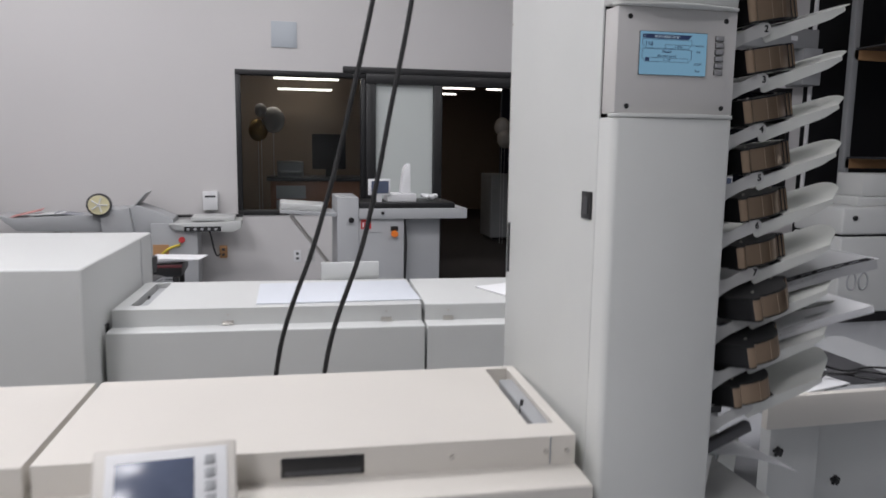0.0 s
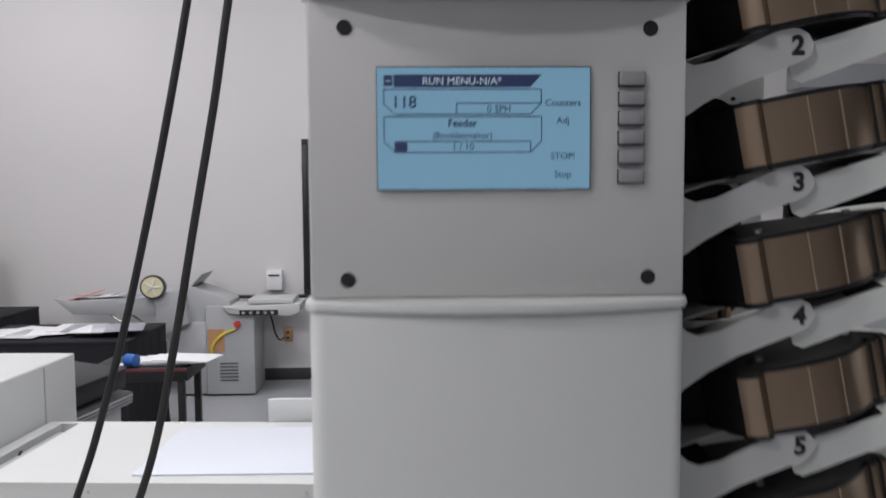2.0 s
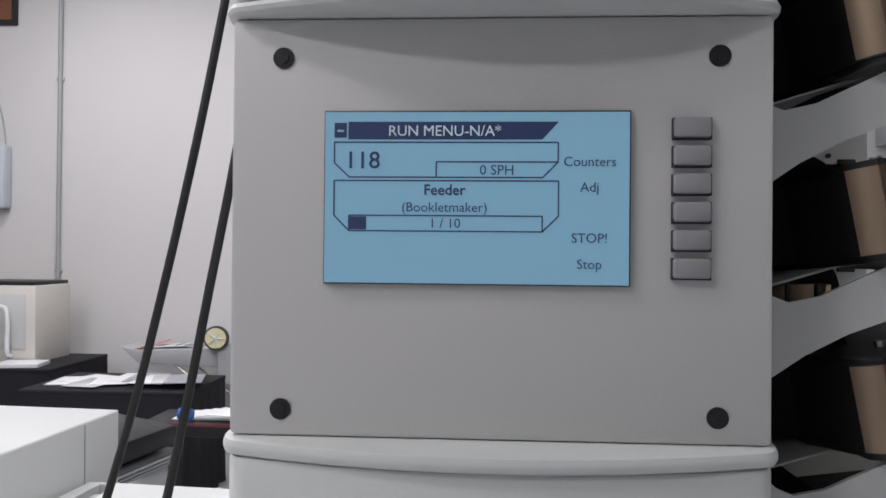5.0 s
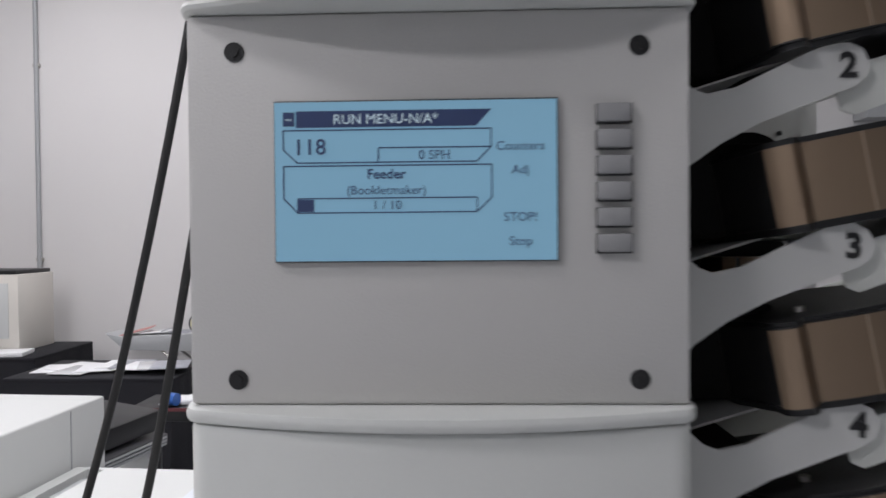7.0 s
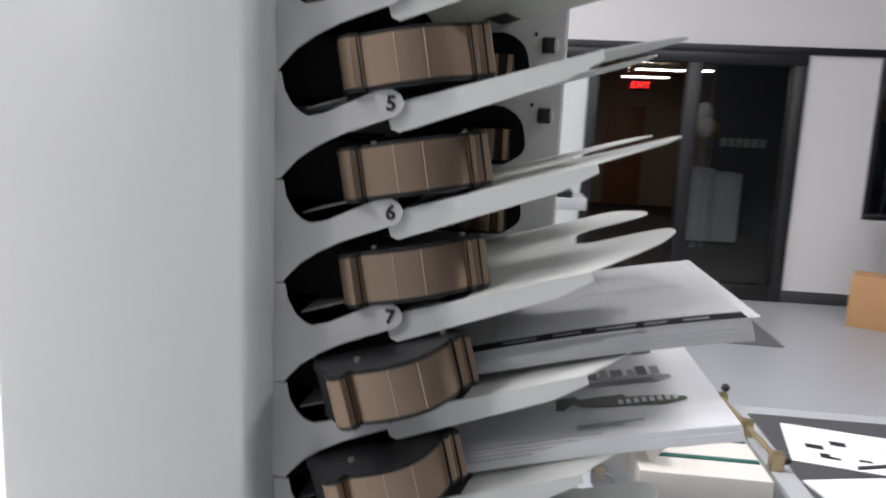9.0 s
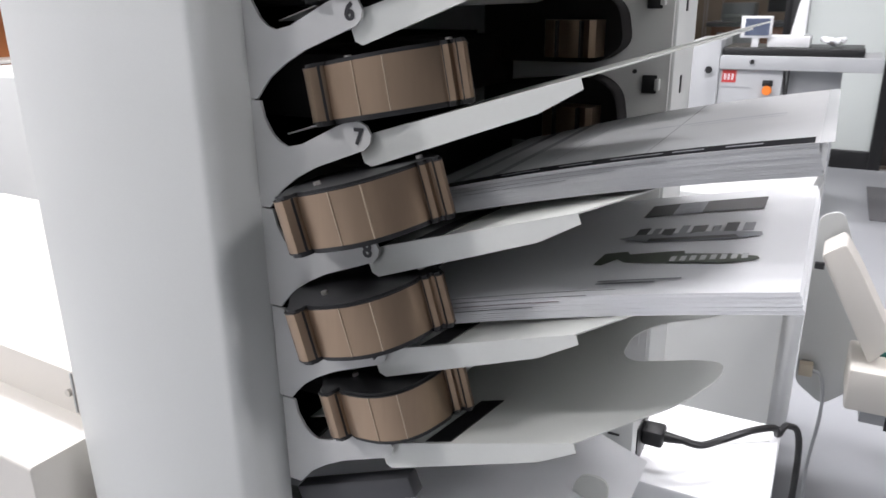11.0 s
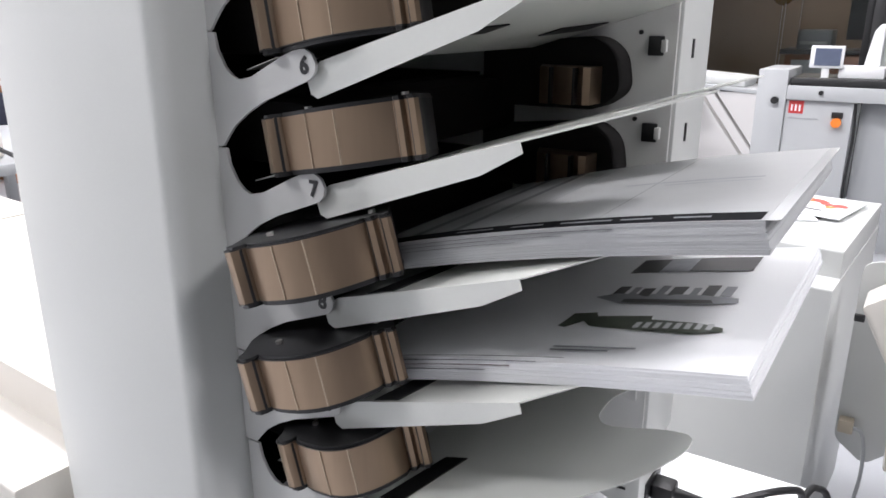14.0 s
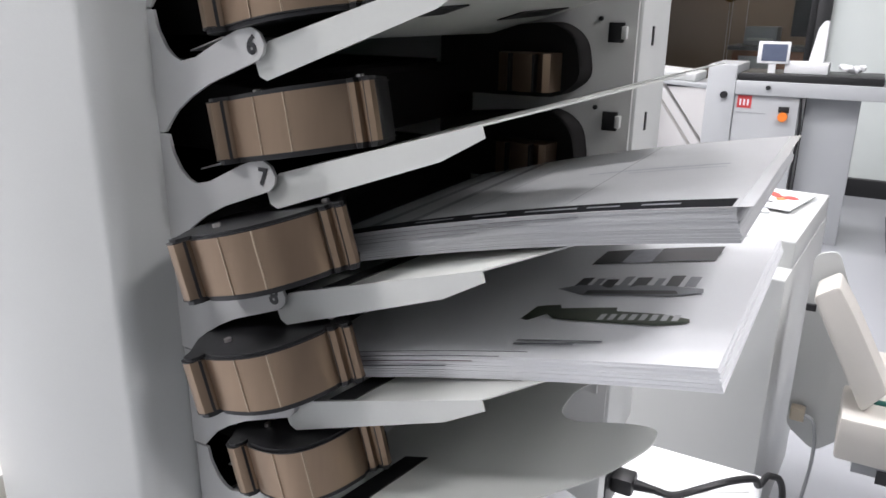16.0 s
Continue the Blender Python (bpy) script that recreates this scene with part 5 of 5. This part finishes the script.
part("base", boxed(4.05, 4.78, 4.06, 4.54, 0.0, 0.10), M_BLACK, rm)
rk = thing("storage_rack", (6.4, 5.4, 0), "tall storage rack with brown beams in shadow", "rack")
for x in (5.62, 7.2):
    for y in (5.0, 5.9):
        part("upright", boxed(x - 0.04, x + 0.04, y - 0.04, y + 0.04, 0, 3.4, 0.004), M_MID, rk)
for z in (1.3, 2.5):
    for y in (4.96, 5.86):
        part("beam", boxed(5.6, 7.24, y, y + 0.05, z, z + 0.11, 0.004), M_CARD, rk)
    part("shelf", boxed(5.62, 7.22, 5.01, 5.86, z + 0.112, z + 0.13), M_DKGREY, rk)
for x in (5.75, 6.3, 6.75):
    solid("stored_carton", boxed(x, x + 0.42, 5.1, 5.6, 2.631, 2.95, 0.005), M_CARD, "brown carton stored on the rack", "box", (x + 0.2, 5.3, 2.631), group="stored cartons")

# ---- lobby ----
ex = thing("exit_sign", (2.70, 15.45, 2.40), "small lit red exit sign", "sign")
part("case", boxed(2.52, 2.88, 15.44, 15.495, 2.40, 2.60, 0.005), M_DKGREY, ex)
part("exit_lettering", moved(lettering("EXIT", 0.19, 0.004), pose(2.70, 15.435, 2.50)), M_EXIT, ex)
bd = thing("door_2", (2.47, 15.5, 0), "brown wooden door at the end of the lobby", "door", kind="structure")
part("door_leaf", boxed(2.08, 2.86, 15.45, 15.495, 0.0, 2.07, 0.004), M_WOODDOOR, bd)
part("door_handle", cyl(bmesh.new(), (2.16, 15.40, 1.02), (2.16, 15.45, 1.02), 0.03, 10), M_STEEL, bd)
for x0, x1, y, z in ((1.75, 2.05, 9.9, 2.44), (2.75, 3.0, 10.6, 2.40), (2.02, 2.76, 11.4, 2.46), (2.0, 2.8, 12.9, 2.46), (-0.68, 0.22, 9.5, 2.38), (-0.62, 0.16, 9.9, 2.26)):
    li = thing("strip_light", ((x0 + x1) / 2, y, z), "lit linear strip light under the lobby ceiling", "light", "lobby strip lights")
    part("tube", boxed(x0, x1, y - 0.03, y + 0.03, z, z + 0.025, 0.004), M_TUBE, li)
    for sx in (x0 + 0.1, x1 - 0.1):
        part("hanger", cyl(bmesh.new(), (sx, y, z + 0.02), (sx, y, 2.72), 0.004, 6), M_STEEL, li)
for x, y, z, r, m, lb in ((-0.70, 9.0, 1.80, 0.15, M_BALL, "white"), (-0.90, 9.0, 1.66, 0.13, M_GOLD, "gold"), (-0.86, 8.95, 1.92, 0.08, M_BALL, "white"), (2.68, 9.5, 1.78, 0.12, M_BALL, "white"), (2.71, 9.45, 1.60, 0.12, M_BALL, "white"), (2.81, 9.5, 1.57, 0.10, M_GOLD, "gold"),
                          (4.86, 9.5, 2.22, 0.16, M_BALL, "white"), (5.02, 9.45, 1.95, 0.17, M_GOLD, "gold"), (4.76, 9.5, 2.0, 0.11, M_BALL, "white")):
    b = solid("balloon", ball(bmesh.new(), (x, y, z), r, 1.18), m, f"{lb} party balloon on a string in the lobby", "balloon", (x, y, z), group="balloons")
    part("balloon_string", cyl(bmesh.new(), (x, y, z - r * 1.15), (x, y, 0.0), 0.003, 5), M_PAPER, b)
for k in range(6):
    part("sign_bar", boxed(3.30 + 0.115 * k, 3.39 + 0.115 * k, 10.980, 10.996, 1.35, 1.48, 0.004), M_MID, bpy.data.objects["lobby_wall_navy"], "pale raised bar of a wall sign")
co = thing("copier", (2.98, 10.1, 0), "large pale office copier in the lobby", "copier")
part("case", boxed(2.62, 2.99, 9.8, 10.4, 0.05, 1.05, 0.02), M_MID, co)
part("finisher", boxed(3.0, 3.35, 9.82, 10.4, 0.05, 1.0, 0.02), M_MID, co)
part("base", boxed(2.67, 3.32, 9.85, 10.35, 0.0, 0.05), M_BLACK, co)
ct = thing("reception_counter", (-0.2, 8.9, 0), "dim lobby counter with drawers", "counter")
part("carcass", boxed(-0.75, 0.6, 8.6, 9.2, 0.0, 1.0, 0.01), M_WOODDOOR, ct)
part("worktop", boxed(-0.8, 0.65, 8.55, 9.25, 1.0, 1.05, 0.006), M_DKGREY, ct)
for k in range(4):
    part("drawer", boxed(-0.68, -0.30, 8.588, 8.60, 0.2 + 0.19 * k, 0.37 + 0.19 * k, 0.004), M_MID, ct)
dm = thing("desktop_monitor", (0.05, 8.8, 1.05), "black desktop monitor on the counter", "monitor")
part("display", boxed(-0.20, 0.25, 8.80, 8.83, 1.15, 1.62, 0.006), M_BLACK, dm)
part("stand", boxed(-0.02, 0.06, 8.80, 8.86, 1.05, 1.16, 0.004), M_BLACK, dm)
mp = thing("office_machine", (-0.5, 8.85, 1.05), "grey desktop printer on the counter", "printer")
part("case", boxed(-0.66, -0.32, 8.7, 9.1, 1.05, 1.25, 0.012), M_MID, mp)
part("paper_tray", boxed(-0.62, -0.36, 8.62, 8.72, 1.10, 1.13, 0.004), M_GREYW, mp)

# ceiling fittings over the showroom, unseen, added wherever a lamp was placed
for lx, ly, w in LAMPS:
    c = thing("ceiling_light", (lx, ly, CEIL), "flat white ceiling light panel, unseen, added to go with a lamp", "light", "ceiling lights")
    part("light_frame", boxed(lx - 0.62, lx + 0.62, ly - 0.32, ly + 0.32, CEIL - 0.06, CEIL - 0.001, 0.004), M_PAPER, c)
    part("diffuser", boxed(lx - 0.58, lx + 0.58, ly - 0.28, ly + 0.28, CEIL - 0.066, CEIL - 0.0605), M_DIFF, c)

# clutter at the far side of the room
lt = thing("finishing_table", (-4.0, 1.7, 0), "grey finishing table with a cream guide and trays", "table")
part("table_top", boxed(-4.7, -3.3, 1.15, 2.25, 0.60, 0.66, 0.006), M_MID, lt)
part("sloped_deck", moved(boxed(-0.5, 0.5, -0.4, 0.4, 0, 0.02, 0.004), pose(-4.1, 1.75, 0.70, 0, 10, 15)), M_LGREY, lt)
part("cream_guide", moved(boxed(-0.12, 0.12, -0.16, 0.16, 0, 0.16, 0.03), pose(-3.55, 1.45, 0.66, 0, 0, 20)), M_CREAM, lt)
for x in (-4.62, -3.38):
    for y in (1.22, 2.18):
        part("leg", boxed(x - 0.03, x + 0.03, y - 0.03, y + 0.03, 0, 0.60, 0.004), M_MID, lt)
part("arm_rod", cyl(bmesh.new(), (-3.9, 1.35, 0.95), (-3.3, 1.62, 0.67), 0.012, 8), M_BLACK, lt)
solid("navy_case", boxed(-4.6, -4.25, 1.6, 2.1, 0.735, 0.93, 0.01), M_NAVY, "small navy blue case on the table", "case", (-4.4, 1.85, 0.735))
oc = thing("orange_cabinet", (-6.0, 2.6, 0), "orange brown wooden cabinet with shelves", "cabinet")
part("back", boxed(-6.30, -6.25, 1.6, 4.2, 0.0, 1.9, 0.004), M_TERRA, oc)
for y in (1.6, 2.9, 4.2):
    part("side", boxed(-6.25, -5.85, y - 0.02, y + 0.02, 0, 1.9, 0.003), M_TERRA, oc)
for z in (0.35, 0.85, 1.35, 1.86):
    part("shelf", boxed(-6.25, -5.85, 1.62, 4.18, z, z + 0.03, 0.003), M_CREAM, oc)
for i, (y, z, h, m) in enumerate(((1.75, 0.88, 0.3, M_DKGREY), (2.15, 0.88, 0.22, M_CREAM), (2.5, 0.88, 0.35, M_GREYW), (1.8, 1.38, 0.25, M_GREYW), (2.4, 1.38, 0.3, M_CREAM), (3.1, 0.88, 0.3, M_MID), (3.6, 1.38, 0.25, M_DKGREY), (2.0, 0.38, 0.3, M_MID))):
    solid("stored_unit", boxed(-6.2, -5.9, y, y + 0.3, z, z + h, 0.02), m, "small machine stored on a cabinet shelf", "machine", (-6.05, y + 0.15, z), group="stored units")
